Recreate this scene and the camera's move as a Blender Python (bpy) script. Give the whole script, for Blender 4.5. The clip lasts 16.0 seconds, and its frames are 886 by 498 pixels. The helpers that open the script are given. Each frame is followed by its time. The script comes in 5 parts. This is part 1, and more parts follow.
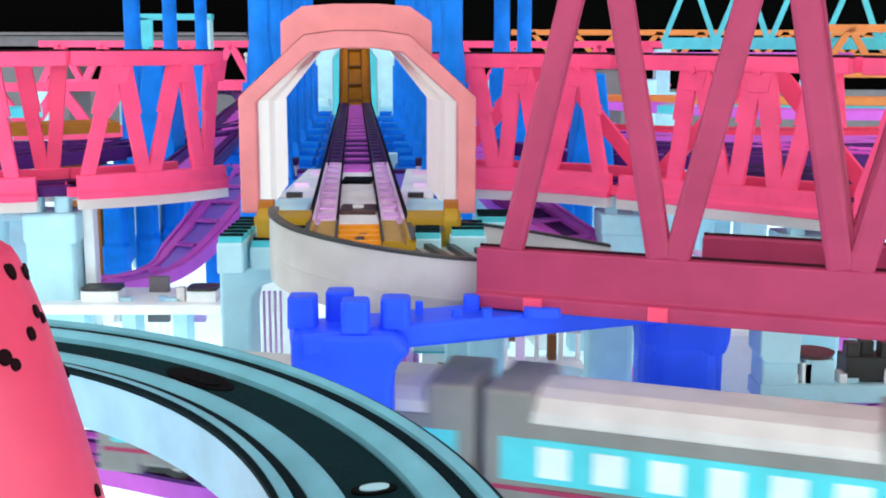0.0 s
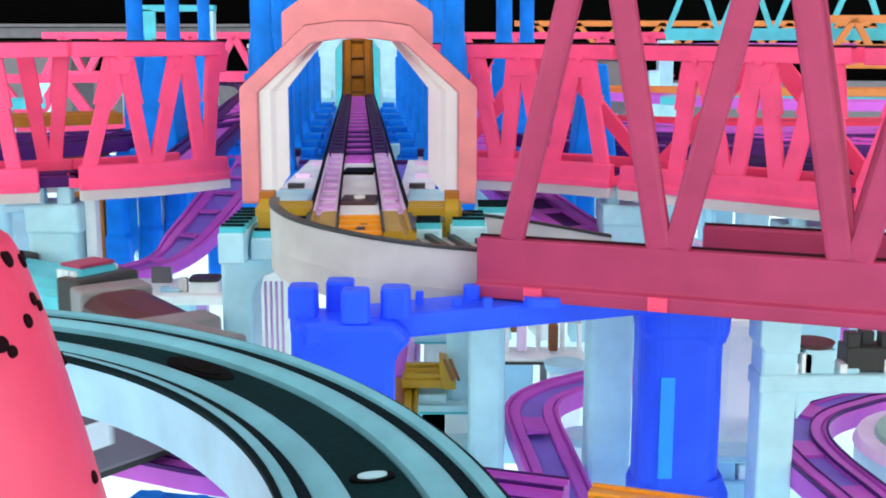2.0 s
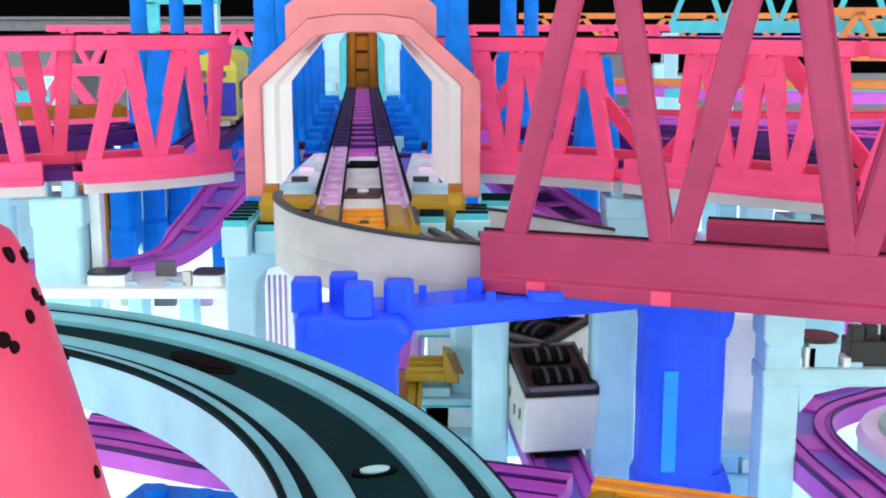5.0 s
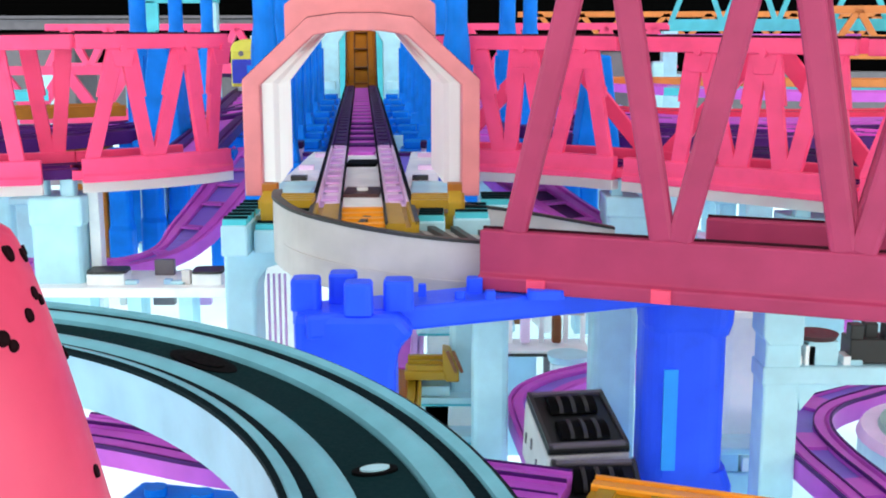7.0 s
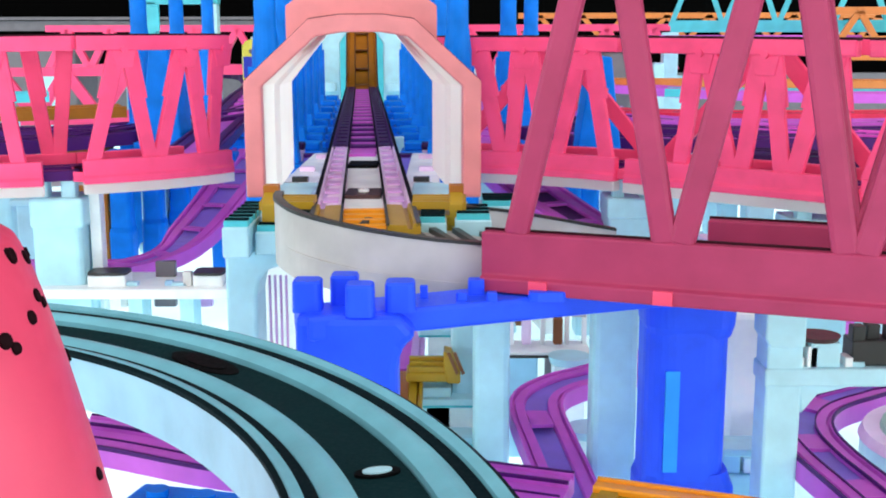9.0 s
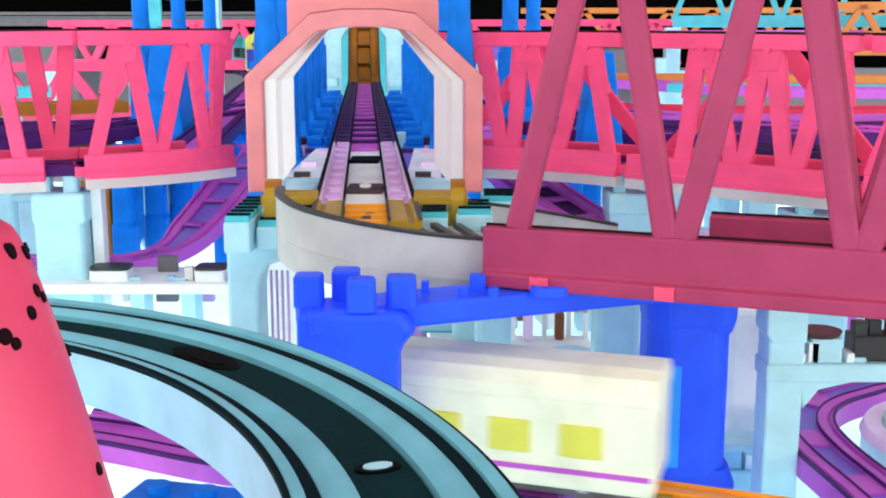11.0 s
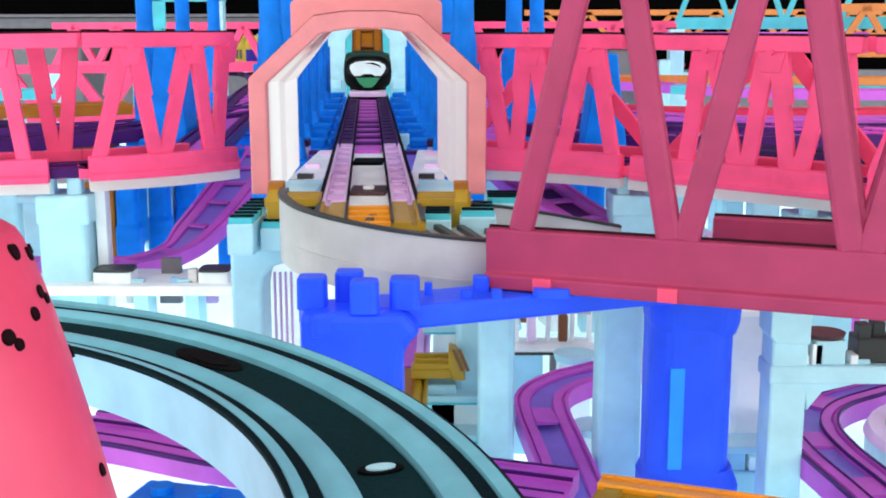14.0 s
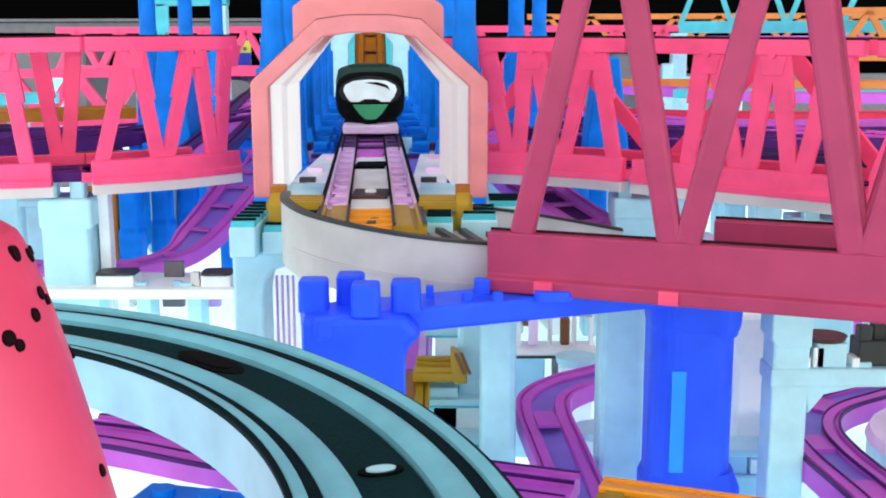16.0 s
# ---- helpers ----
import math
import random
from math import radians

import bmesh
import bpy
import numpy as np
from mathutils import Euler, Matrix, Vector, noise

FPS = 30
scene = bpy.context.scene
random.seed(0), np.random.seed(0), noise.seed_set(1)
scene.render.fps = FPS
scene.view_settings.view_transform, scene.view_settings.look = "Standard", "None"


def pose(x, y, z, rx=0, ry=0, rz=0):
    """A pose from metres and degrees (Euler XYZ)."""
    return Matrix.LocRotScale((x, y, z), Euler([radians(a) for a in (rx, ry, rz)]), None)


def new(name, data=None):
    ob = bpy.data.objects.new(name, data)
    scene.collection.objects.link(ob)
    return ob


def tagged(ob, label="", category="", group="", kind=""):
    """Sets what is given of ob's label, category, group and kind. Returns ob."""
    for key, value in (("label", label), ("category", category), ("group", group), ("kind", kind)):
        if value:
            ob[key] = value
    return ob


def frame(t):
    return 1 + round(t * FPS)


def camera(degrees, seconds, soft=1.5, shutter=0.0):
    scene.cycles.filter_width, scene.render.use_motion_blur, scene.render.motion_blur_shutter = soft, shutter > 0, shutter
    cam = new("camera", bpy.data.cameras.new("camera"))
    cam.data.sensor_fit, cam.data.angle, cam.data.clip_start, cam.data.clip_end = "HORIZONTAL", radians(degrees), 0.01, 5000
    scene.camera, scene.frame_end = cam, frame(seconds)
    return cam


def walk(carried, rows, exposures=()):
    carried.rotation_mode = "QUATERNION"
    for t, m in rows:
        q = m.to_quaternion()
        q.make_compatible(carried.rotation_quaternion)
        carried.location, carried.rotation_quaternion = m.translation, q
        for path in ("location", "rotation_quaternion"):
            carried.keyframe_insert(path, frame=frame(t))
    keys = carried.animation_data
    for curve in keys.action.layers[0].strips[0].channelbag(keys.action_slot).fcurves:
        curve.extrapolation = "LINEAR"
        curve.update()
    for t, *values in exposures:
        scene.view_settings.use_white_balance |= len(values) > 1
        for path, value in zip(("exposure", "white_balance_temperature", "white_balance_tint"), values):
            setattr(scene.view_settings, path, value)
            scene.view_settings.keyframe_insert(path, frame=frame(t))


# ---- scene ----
PATH_ROWS = [
    (0.0, pose(-0.00131, 0.00060, 0.18042, 79.9461, -0.0686, -0.1870)),
    (0.5, pose(-0.00097, 0.00048, 0.18037, 79.8021, -0.0669, -0.0995)),
    (1.0, pose(-0.00073, 0.00047, 0.18011, 79.7022, -0.0638, -0.0479)),
    (1.5, pose(-0.00017, 0.00018, 0.17992, 79.6254, -0.0200, -0.0099)),
    (2.0, pose(0.00006, 0.00000, 0.17985, 79.5335, -0.0169, 0.0072)),
    (2.5, pose(-0.00020, 0.00010, 0.17993, 79.4692, -0.0276, 0.0258)),
    (3.0, pose(-0.00079, 0.00069, 0.18001, 79.4261, -0.0541, 0.0475)),
    (3.5, pose(-0.00086, 0.00068, 0.18021, 79.3767, -0.0292, 0.1119)),
    (4.0, pose(-0.00038, 0.00034, 0.18047, 79.2927, -0.0371, 0.2064)),
    (6.5, pose(0.00103, -0.00005, 0.18004, 79.0895, 0.0890, 0.2187)),
    (7.0, pose(0.00042, 0.00042, 0.18016, 79.0924, 0.0808, 0.1847)),
    (7.5, pose(-0.00033, 0.00105, 0.18019, 79.1000, 0.0731, 0.1837)),
    (8.0, pose(-0.00068, 0.00145, 0.18016, 79.1089, 0.0731, 0.1879)),
    (8.5, pose(-0.00032, 0.00118, 0.18025, 79.1217, 0.0601, 0.1942)),
    (9.0, pose(-0.00009, 0.00084, 0.18021, 79.1543, 0.0926, 0.1982)),
    (11.5, pose(0.00046, 0.00106, 0.18024, 78.8814, 0.0851, 0.3436)),
    (12.0, pose(0.00066, 0.00076, 0.17989, 78.9440, 0.1385, 0.3195)),
    (12.5, pose(0.00085, 0.00058, 0.17975, 78.9877, 0.1626, 0.3299)),
    (13.0, pose(0.00073, 0.00058, 0.17993, 78.9959, 0.1452, 0.3987)),
    (13.5, pose(0.00060, 0.00057, 0.18017, 78.9938, 0.1415, 0.4889)),
    (14.0, pose(0.00052, 0.00079, 0.18014, 79.0115, 0.1192, 0.5118)),
    (14.5, pose(0.00053, 0.00083, 0.17994, 79.0660, 0.0997, 0.5266)),
    (15.0, pose(0.00074, 0.00046, 0.17993, 79.1162, 0.1425, 0.5772)),
    (15.5, pose(0.00089, 0.00024, 0.17994, 79.1638, 0.1695, 0.6226)),
    (16.0, pose(0.00129, 0.00003, 0.17985, 79.2220, 0.1625, 0.6780)),
]
cam = camera(42.82, 16.0, soft=1.9, shutter=0.5)
walk(cam, PATH_ROWS)

# ---- light: added from below with no source there, to turn the shading over ----
world = bpy.data.worlds.new("upward_light")
scene.world = world
world.use_nodes = True
wn, wl = world.node_tree.nodes, world.node_tree.links
wbg = wn["Background"]
wbg.inputs["Strength"].default_value = 1.0
wco, wse = wn.new("ShaderNodeTexCoord"), wn.new("ShaderNodeSeparateXYZ")
wmr, wcr = wn.new("ShaderNodeMapRange"), wn.new("ShaderNodeValToRGB")
wmr.inputs["From Min"].default_value, wmr.inputs["From Max"].default_value = -1.0, 1.0
wl.new(wco.outputs["Generated"], wse.inputs[0])
wl.new(wse.outputs["Z"], wmr.inputs["Value"])
wl.new(wmr.outputs[0], wcr.inputs[0])
wl.new(wcr.outputs[0], wbg.inputs["Color"])
wcr.color_ramp.elements[0].position, wcr.color_ramp.elements[0].color = 0.0, (1.26, 1.37, 1.36, 1)
wcr.color_ramp.elements[1].position, wcr.color_ramp.elements[1].color = 1.0, (0.62, 0.64, 0.68, 1)
for pos, v in ((0.40, 2.9), (0.52, 2.6), (0.62, 1.35), (0.78, 0.75)):
    el = wcr.color_ramp.elements.new(pos)
    el.color = (v * .985, v, v * .95, 1)
scene.view_settings.exposure = 0.52


# ---- materials ----
def srgb(h):
    c = [int(h[i:i + 2], 16) / 255 for i in (0, 2, 4)]
    return [v / 12.92 if v < 0.04045 else ((v + 0.055) / 1.055) ** 2.4 for v in c] + [1]


def plastic(name, hexa, rough=0.38, vary=0.10, scale=60, bump=0.05, spread=0.0, spec=0.4):
    m = bpy.data.materials.new(name)
    m.use_nodes = True
    n, l = m.node_tree.nodes, m.node_tree.links
    b = n["Principled BSDF"]
    b.inputs["Roughness"].default_value = rough
    b.inputs["Specular IOR Level"].default_value = spec
    co = n.new("ShaderNodeTexCoord")
    big, fine = n.new("ShaderNodeTexNoise"), n.new("ShaderNodeTexNoise")
    big.inputs["Scale"].default_value, fine.inputs["Scale"].default_value = scale, scale * 14
    big.inputs["Detail"].default_value = 4
    l.new(co.outputs["Object"], big.inputs["Vector"])
    l.new(co.outputs["Object"], fine.inputs["Vector"])
    hsv = n.new("ShaderNodeHueSaturation")
    hsv.inputs["Color"].default_value = srgb(hexa)
    mr = n.new("ShaderNodeMapRange")
    mr.inputs["To Min"].default_value, mr.inputs["To Max"].default_value = 1 - vary, 1 + vary
    mr.inputs["From Min"].default_value, mr.inputs["From Max"].default_value = 0.3, 0.7
    l.new(big.outputs["Fac"], mr.inputs["Value"])
    last = mr.outputs[0]
    if spread:
        info, mul, ad = n.new("ShaderNodeObjectInfo"), n.new("ShaderNodeMapRange"), n.new("ShaderNodeMath")
        mul.inputs["To Min"].default_value, mul.inputs["To Max"].default_value = 1 - spread, 1 + spread
        l.new(info.outputs["Random"], mul.inputs["Value"])
        ad.operation = "MULTIPLY"
        l.new(last, ad.inputs[0])
        l.new(mul.outputs[0], ad.inputs[1])
        last = ad.outputs[0]
    l.new(last, hsv.inputs["Value"])
    l.new(hsv.outputs[0], b.inputs["Base Color"])
    rr = n.new("ShaderNodeMapRange")
    rr.inputs["To Min"].default_value, rr.inputs["To Max"].default_value = rough * 0.8, min(1, rough * 1.3)
    l.new(fine.outputs["Fac"], rr.inputs["Value"])
    l.new(rr.outputs[0], b.inputs["Roughness"])
    bp = n.new("ShaderNodeBump")
    bp.inputs["Strength"].default_value, bp.inputs["Distance"].default_value = bump, 0.001
    l.new(fine.outputs["Fac"], bp.inputs["Height"])
    l.new(bp.outputs[0], b.inputs["Normal"])
    return m


M = {}
for key, hexa, kw in (
    ("pink", "FF5084", dict(rough=.35, spec=.25)), ("rose", "AC3860", dict(rough=.4, spec=.25)), ("arch", "E0848A", {}), ("arch_in", "FFF6F6", dict(vary=.03)),
    ("blue", "2A58FF", dict(spec=.2)), ("dark_glint", "300818", dict(rough=.6, spec=.15)), ("sky", "087AE4", dict(spec=.12, vary=.16)), ("stripe", "1E96FF", {}), ("pale", "B6E4F2", {}),
    ("white", "F6FAFC", {}), ("teal", "76BCCE", dict(spec=.3)), ("teal_bed", "06282C", dict(rough=.7, spec=.08)), ("groove", "041A20", dict(rough=.7, spec=.08)),
    ("purple", "CC5CCE", dict(spec=.3)), ("dark_purple", "4C1C66", dict(spec=.12)), ("lilac", "F2D4F6", {}), ("violet_bed", "8A70D8", {}),
    ("gold", "B08A18", {}), ("orange", "FFA524", {}), ("brown", "A86410", {}), ("grey", "BDB8B6", dict(vary=.16, scale=40)),
    ("speck", "EC4A6E", dict(vary=.18, scale=25)), ("spot", "1A0208", dict(rough=.7, spec=.1)), ("soot", "16181A", dict(spec=.25)), ("black", "060608", dict(rough=.7, spec=.08)), ("charcoal", "3A3A3A", dict(spec=.25)),
    ("car_grey", "8C8888", {}), ("car_teal", "58D4E2", {}), ("glass", "EAF8FC", dict(rough=.15)), ("roof", "D8D2D2", {}),
    ("yellow", "E6DC58", {}), ("navy", "3440C0", {}), ("lavender", "C6C6F4", dict(vary=.2)), ("cream", "FAF6DC", {}),
    ("green", "2C8C60", {}), ("dark_green", "123A30", {}), ("cyan", "50C8D8", {}), ("far_teal", "4CC0D0", {}),
    ("far_orange", "D07838", {}), ("smoke", "6E6870", {}), ("cocoa", "4A2C2C", {}), ("red", "E02850", {}), ("magenta", "E850D0", {}),
    ("ice", "A2CEEC", {}), ("plum", "38164C", dict(spec=.2)), ("orchid", "DCA8E4", {}), ("wall", "020202", dict(rough=.95, spec=.03)), ("stain", "D8D4D2", {}), ("lagoon", "A4C4BE", dict(vary=.2, scale=30)), ("rust", "7E4C2A", {}),
):
    M[key] = plastic(key, hexa, **kw)


def floor_material():
    m = bpy.data.materials.new("pale_floor")
    m.use_nodes = True
    n, l = m.node_tree.nodes, m.node_tree.links
    n.remove(n["Principled BSDF"])
    # translucent so that the added light from below comes up through the sheet
    tr, df, mx = n.new("ShaderNodeBsdfTranslucent"), n.new("ShaderNodeBsdfDiffuse"), n.new("ShaderNodeMixShader")
    no, cr = n.new("ShaderNodeTexNoise"), n.new("ShaderNodeValToRGB")
    co = n.new("ShaderNodeTexCoord")
    no.inputs["Scale"].default_value, no.inputs["Detail"].default_value = 6, 6
    cr.color_ramp.elements[0].position, cr.color_ramp.elements[0].color = 0.35, (0.42, 0.60, 0.66, 1)
    cr.color_ramp.elements[1].position, cr.color_ramp.elements[1].color = 0.6, (0.62, 0.80, 0.84, 1)
    l.new(co.outputs["Object"], no.inputs["Vector"])
    l.new(no.outputs["Fac"], cr.inputs[0])
    for s in (tr, df):
        l.new(cr.outputs[0], s.inputs["Color"])
    mx.inputs[0].default_value = 0.35
    l.new(tr.outputs[0], mx.inputs[1])
    l.new(df.outputs[0], mx.inputs[2])
    l.new(mx.outputs[0], n["Material Output"].inputs["Surface"])
    return m


M["floor"] = floor_material()


def lit_plastic(name, hexa, through_share=0.5):
    """White plastic, with translucency added to brighten it."""
    m = plastic(name, hexa, vary=.03)
    n, l = m.node_tree.nodes, m.node_tree.links
    tr, mx = n.new("ShaderNodeBsdfTranslucent"), n.new("ShaderNodeMixShader")
    tr.inputs["Color"].default_value = srgb(hexa)
    mx.inputs[0].default_value = through_share
    l.new(n["Principled BSDF"].outputs[0], mx.inputs[1])
    l.new(tr.outputs[0], mx.inputs[2])
    l.new(mx.outputs[0], n["Material Output"].inputs["Surface"])
    return m


M["lit_white"] = lit_plastic("lit_white", "FFFCF8", 0.72)


# ---- builders ----
def thing(name, label, category, group="", kind="", at=(0, 0, 0)):
    ob = new(name)
    ob.empty_display_size = 0.01
    ob.location = at
    return tagged(ob, label, category, group, kind)


def part(name, bm, mat, parent, label="", bevel=0.0, smooth=False):
    bmesh.ops.recalc_face_normals(bm, faces=bm.faces)
    me = bpy.data.meshes.new(name)
    bm.to_mesh(me)
    bm.free()
    me.materials.append(M[mat])
    if smooth:
        for p in me.polygons:
            p.use_smooth = True
    ob = new(name, me)
    ob.parent = parent
    if bevel:
        md = ob.modifiers.new("edge", "BEVEL")
        md.width, md.segments, md.limit_method, md.angle_limit = bevel, 2, "ANGLE", radians(40)
        md.harden_normals = False
    if label:
        ob["label"] = label
    return ob


def bm_new():
    return bmesh.new()


def add_box(bm, c, s, rz=0.0, top=1.0):
    """A box round c of size s, turned by rz degrees; its top may be narrower."""
    vs = bmesh.ops.create_cube(bm, size=1)["verts"]
    rot = Matrix.Rotation(radians(rz), 3, "Z")
    for v in vs:
        k = top if v.co.z > 0 else 1.0
        v.co = rot @ Vector((v.co.x * s[0] * k, v.co.y * s[1] * k, v.co.z * s[2])) + Vector(c)
    return bm


def add_round(bm, c, w, d, r, levels, n=6):
    """An upright block with rounded corners; levels: (z, scale)."""
    rings = []
    for z, k in levels:
        rg = []
        for q, (sx, sy) in enumerate(((1, 1), (-1, 1), (-1, -1), (1, -1))):
            for i in range(n + 1):
                a = math.pi / 2 * (q + i / n)
                rg.append(bm.verts.new((c[0] + k * (sx * (w / 2 - r) + r * math.cos(a)), c[1] + k * (sy * (d / 2 - r) + r * math.sin(a)), z)))
        rings.append(rg)
    m = len(rings[0])
    for a, b in zip(rings, rings[1:]):
        for k in range(m):
            bm.faces.new((a[k], a[(k + 1) % m], b[(k + 1) % m], b[k]))
    bm.faces.new(rings[0][::-1])
    bm.faces.new(rings[-1])
    return bm


def add_beam(bm, a, b, w, h, up=(0, 0, 1)):
    """A bar from a to b, w across and h high."""
    a, b = Vector(a), Vector(b)
    d = (b - a).normalized()
    side = d.cross(Vector(up))
    side = side.normalized() if side.length > 1e-5 else Vector((1, 0, 0))
    u = side.cross(d)
    vs = []
    for p in (a, b):
        for i, j in ((-1, -1), (1, -1), (1, 1), (-1, 1)):
            vs.append(bm.verts.new(p + side * (i * w / 2) + u * (j * h / 2)))
    for f in ((0, 1, 2, 3), (7, 6, 5, 4), (0, 4, 5, 1), (1, 5, 6, 2), (2, 6, 7, 3), (3, 7, 4, 0)):
        bm.faces.new([vs[i] for i in f])
    return bm


def add_rod(bm, a, b, r0, r1=None, seg=16):
    a, b = Vector(a), Vector(b)
    r1 = r0 if r1 is None else r1
    q = (b - a).to_track_quat("Z", "Y").to_matrix()
    rings = []
    for p, r in ((a, r0), (b, r1)):
        rings.append([bm.verts.new(p + q @ Vector((r * math.cos(k * 2 * math.pi / seg), r * math.sin(k * 2 * math.pi / seg), 0))) for k in range(seg)])
    for k in range(seg):
        bm.faces.new((rings[0][k], rings[0][(k + 1) % seg], rings[1][(k + 1) % seg], rings[1][k]))
    bm.faces.new(rings[0][::-1])
    bm.faces.new(rings[1])
    return bm


def add_sweep(bm, path, profile):
    """A closed outline of (across, up) carried along a path."""
    pts = [Vector(p) for p in path]
    rings = []
    for i, p in enumerate(pts):
        d = pts[min(i + 1, len(pts) - 1)] - pts[max(i - 1, 0)]
        side = Vector((d.y, -d.x, 0)).normalized()
        rings.append([bm.verts.new(p + side * u + Vector((0, 0, v))) for u, v in profile])
    n = len(profile)
    for a, b in zip(rings, rings[1:]):
        for k in range(n):
            bm.faces.new((a[k], a[(k + 1) % n], b[(k + 1) % n], b[k]))
    bm.faces.new(rings[0][::-1])
    bm.faces.new(rings[-1])
    return bm


def add_prism(bm, outline, vec):
    """A flat outline (3D points) pushed along vec."""
    a = [bm.verts.new(Vector(p)) for p in outline]
    b = [bm.verts.new(Vector(p) + Vector(vec)) for p in outline]
    n = len(a)
    bm.faces.new(a[::-1])
    bm.faces.new(b)
    for k in range(n):
        bm.faces.new((a[k], a[(k + 1) % n], b[(k + 1) % n], b[k]))
    return bm


def arc(cx, cy, r, a0, a1, z0, z1, n=40):
    return [(cx + r * math.cos(radians(a0 + (a1 - a0) * k / n)), cy + r * math.sin(radians(a0 + (a1 - a0) * k / n)), z0 + (z1 - z0) * k / n) for k in range(n + 1)]


def glide(ctrl, n=48):
    """A smooth path through a few control places."""
    P = [Vector(c) for c in ctrl]
    P = [P[0] * 2 - P[1]] + P + [P[-1] * 2 - P[-2]]
    out, seg = [], len(P) - 3
    for i in range(n + 1):
        x = min(i / n * seg, seg - 1e-6)
        k, t = int(x), x - int(x)
        a, b, c, d = P[k:k + 4]
        out.append(tuple(0.5 * ((2 * b) + (c - a) * t + (2 * a - 5 * b + 4 * c - d) * t * t + (3 * b - a - 3 * c + d) * t ** 3)))
    return out


def spots_along(path, step, first=0.0):
    """Places and headings every step metres along a path."""
    out, want, run = [], first, 0.0
    for a, b in zip(path, path[1:]):
        a, b = Vector(a), Vector(b)
        L = (b - a).length
        while L > 0 and want <= run + L:
            out.append((a.lerp(b, (want - run) / L), math.degrees(math.atan2(b.y - a.y, b.x - a.x))))
            want += step
        run += L
    return out


def track(label, path, width, rail, bed, height=0.010, ties="", tie_step=0.016, slots=0.0, slot_mat="white", lip="", groove=(), pads="", name="toy_track", group="track sections"):
    """A toy track: a body with two running bands between lips and grooves, a sunken bed, ribs and slots on it."""
    t = thing(name, label, "toy track", group, at=path[0])
    o = Vector(path[0])
    pth = [tuple(Vector(p) - o) for p in path]
    w, bh = width, (.16 if groove else .20)
    for s in (-1, 1):
        g0, g1 = groove or (.425, .385)
        prof = [(s * w * .50, -height), (s * w * .50, -.0006), (s * w * .488, 0.0), (s * w * (g0 + .01), 0.0), (s * w * g0, -.0022), (s * w * g1, -.0022),
                (s * w * (g1 - .01), -.0006), (s * w * (bh + .02), -.0004), (s * w * (bh + .004), -.0012), (s * w * bh, -height)]
        if groove:
            crown = [(s * w * (g1 - .01 + (bh + .012 - g1 + .01) * k / 8), -.0016 + .0019 * math.sin(math.pi * (k + .6) / 9.2)) for k in range(9)]
            prof = prof[:2] + [(s * w * .492, 0.0), (s * w * .468, .0006), (s * w * (g0 + .006), 0.0), (s * w * g0, -.0024), (s * w * g1, -.0024)] + crown + [(s * w * bh, -height)]
        part("rail", add_sweep(bm_new(), pth, prof), rail, t)
        if groove:
            # the groove is sunk above; this dark strip paints its inverted highlight
            part("groove", add_sweep(bm_new(), pth, [(s * w * g0, -.0023), (s * w * g0, -.0010), (s * w * (g1 - .004), -.0010), (s * w * (g1 - .004), -.0023)]), "groove", t, "dark strip painted in for the groove's highlight")
        edge = [(s * w * .502, -.0012), (s * w * .502, .0005), (s * w * .46, .0005), (s * w * .46, -.0012)]
        # dark outlines in place of the inverted highlights on the rail edges
        if lip:
            if groove:
                edge = [(s * w * .505, -.0030), (s * w * .505, -.0002), (s * w * .478, .0005), (s * w * .478, -.0030)]
            part("lip", add_sweep(bm_new(), pth, edge), lip, t)
            inner = [(s * w * .222, -.0012), (s * w * .222, .0003), (s * w * .200, .0003), (s * w * .200, -.0012)]
            if not groove:
                part("inner_lip", add_sweep(bm_new(), pth, inner), lip, t)
        if pads:
            for p, a in spots_along(pth, .030, .012):
                o2 = Matrix.Rotation(radians(a - 90), 3, "Z") @ Vector((s * w * .33, 0, 0))
                part("rail_pad", add_box(bm_new(), (0, 0, 0), (.013, w * .15, .0008)), pads, t).matrix_basis = pose(p.x + o2.x, p.y + o2.y, p.z, 0, 0, a)
    if groove:
        # lighter copy of the teal side: its brighter lighting put into colour
        part("skirt", add_sweep(bm_new(), pth, [(-w * .507, -height), (-w * .507, -.0014), (-w * .499, -.0014), (-w * .499, -height)]), "ice", t, "inner side of the teal body, painted lighter as lit")
    part("bed", add_sweep(bm_new(), pth, [(-w * bh * .99, -height), (-w * bh * .99, -.0028), (w * bh * .99, -.0028), (w * bh * .99, -height)]), bed, t)
    if ties:
        for p, a in spots_along(pth, tie_step, tie_step * .5):
            part("rib", add_box(bm_new(), (0, 0, 0), (tie_step * .34, w * .39, .0016)), ties, t).matrix_basis = pose(p.x, p.y, p.z - .0022, 0, 0, a)
    if slots:
        for p, a in spots_along(pth, slots, slots * .45):
            bm = bm_new()
            add_sweep(bm, [(-.006, 0, 0), (.006, 0, 0)], [(-.0016, -.001), (-.0026, .0006), (.0026, .0006), (.0016, -.001)])
            part("slot", bm, slot_mat, t).matrix_basis = pose(p.x, p.y, p.z - .0026, 0, 0, a)
    return t


# ---- the large structure ----
PIT = (-.036, .150, .398, .655, -.064)  # sunken cutting in the floor: x, x, y, y, depth


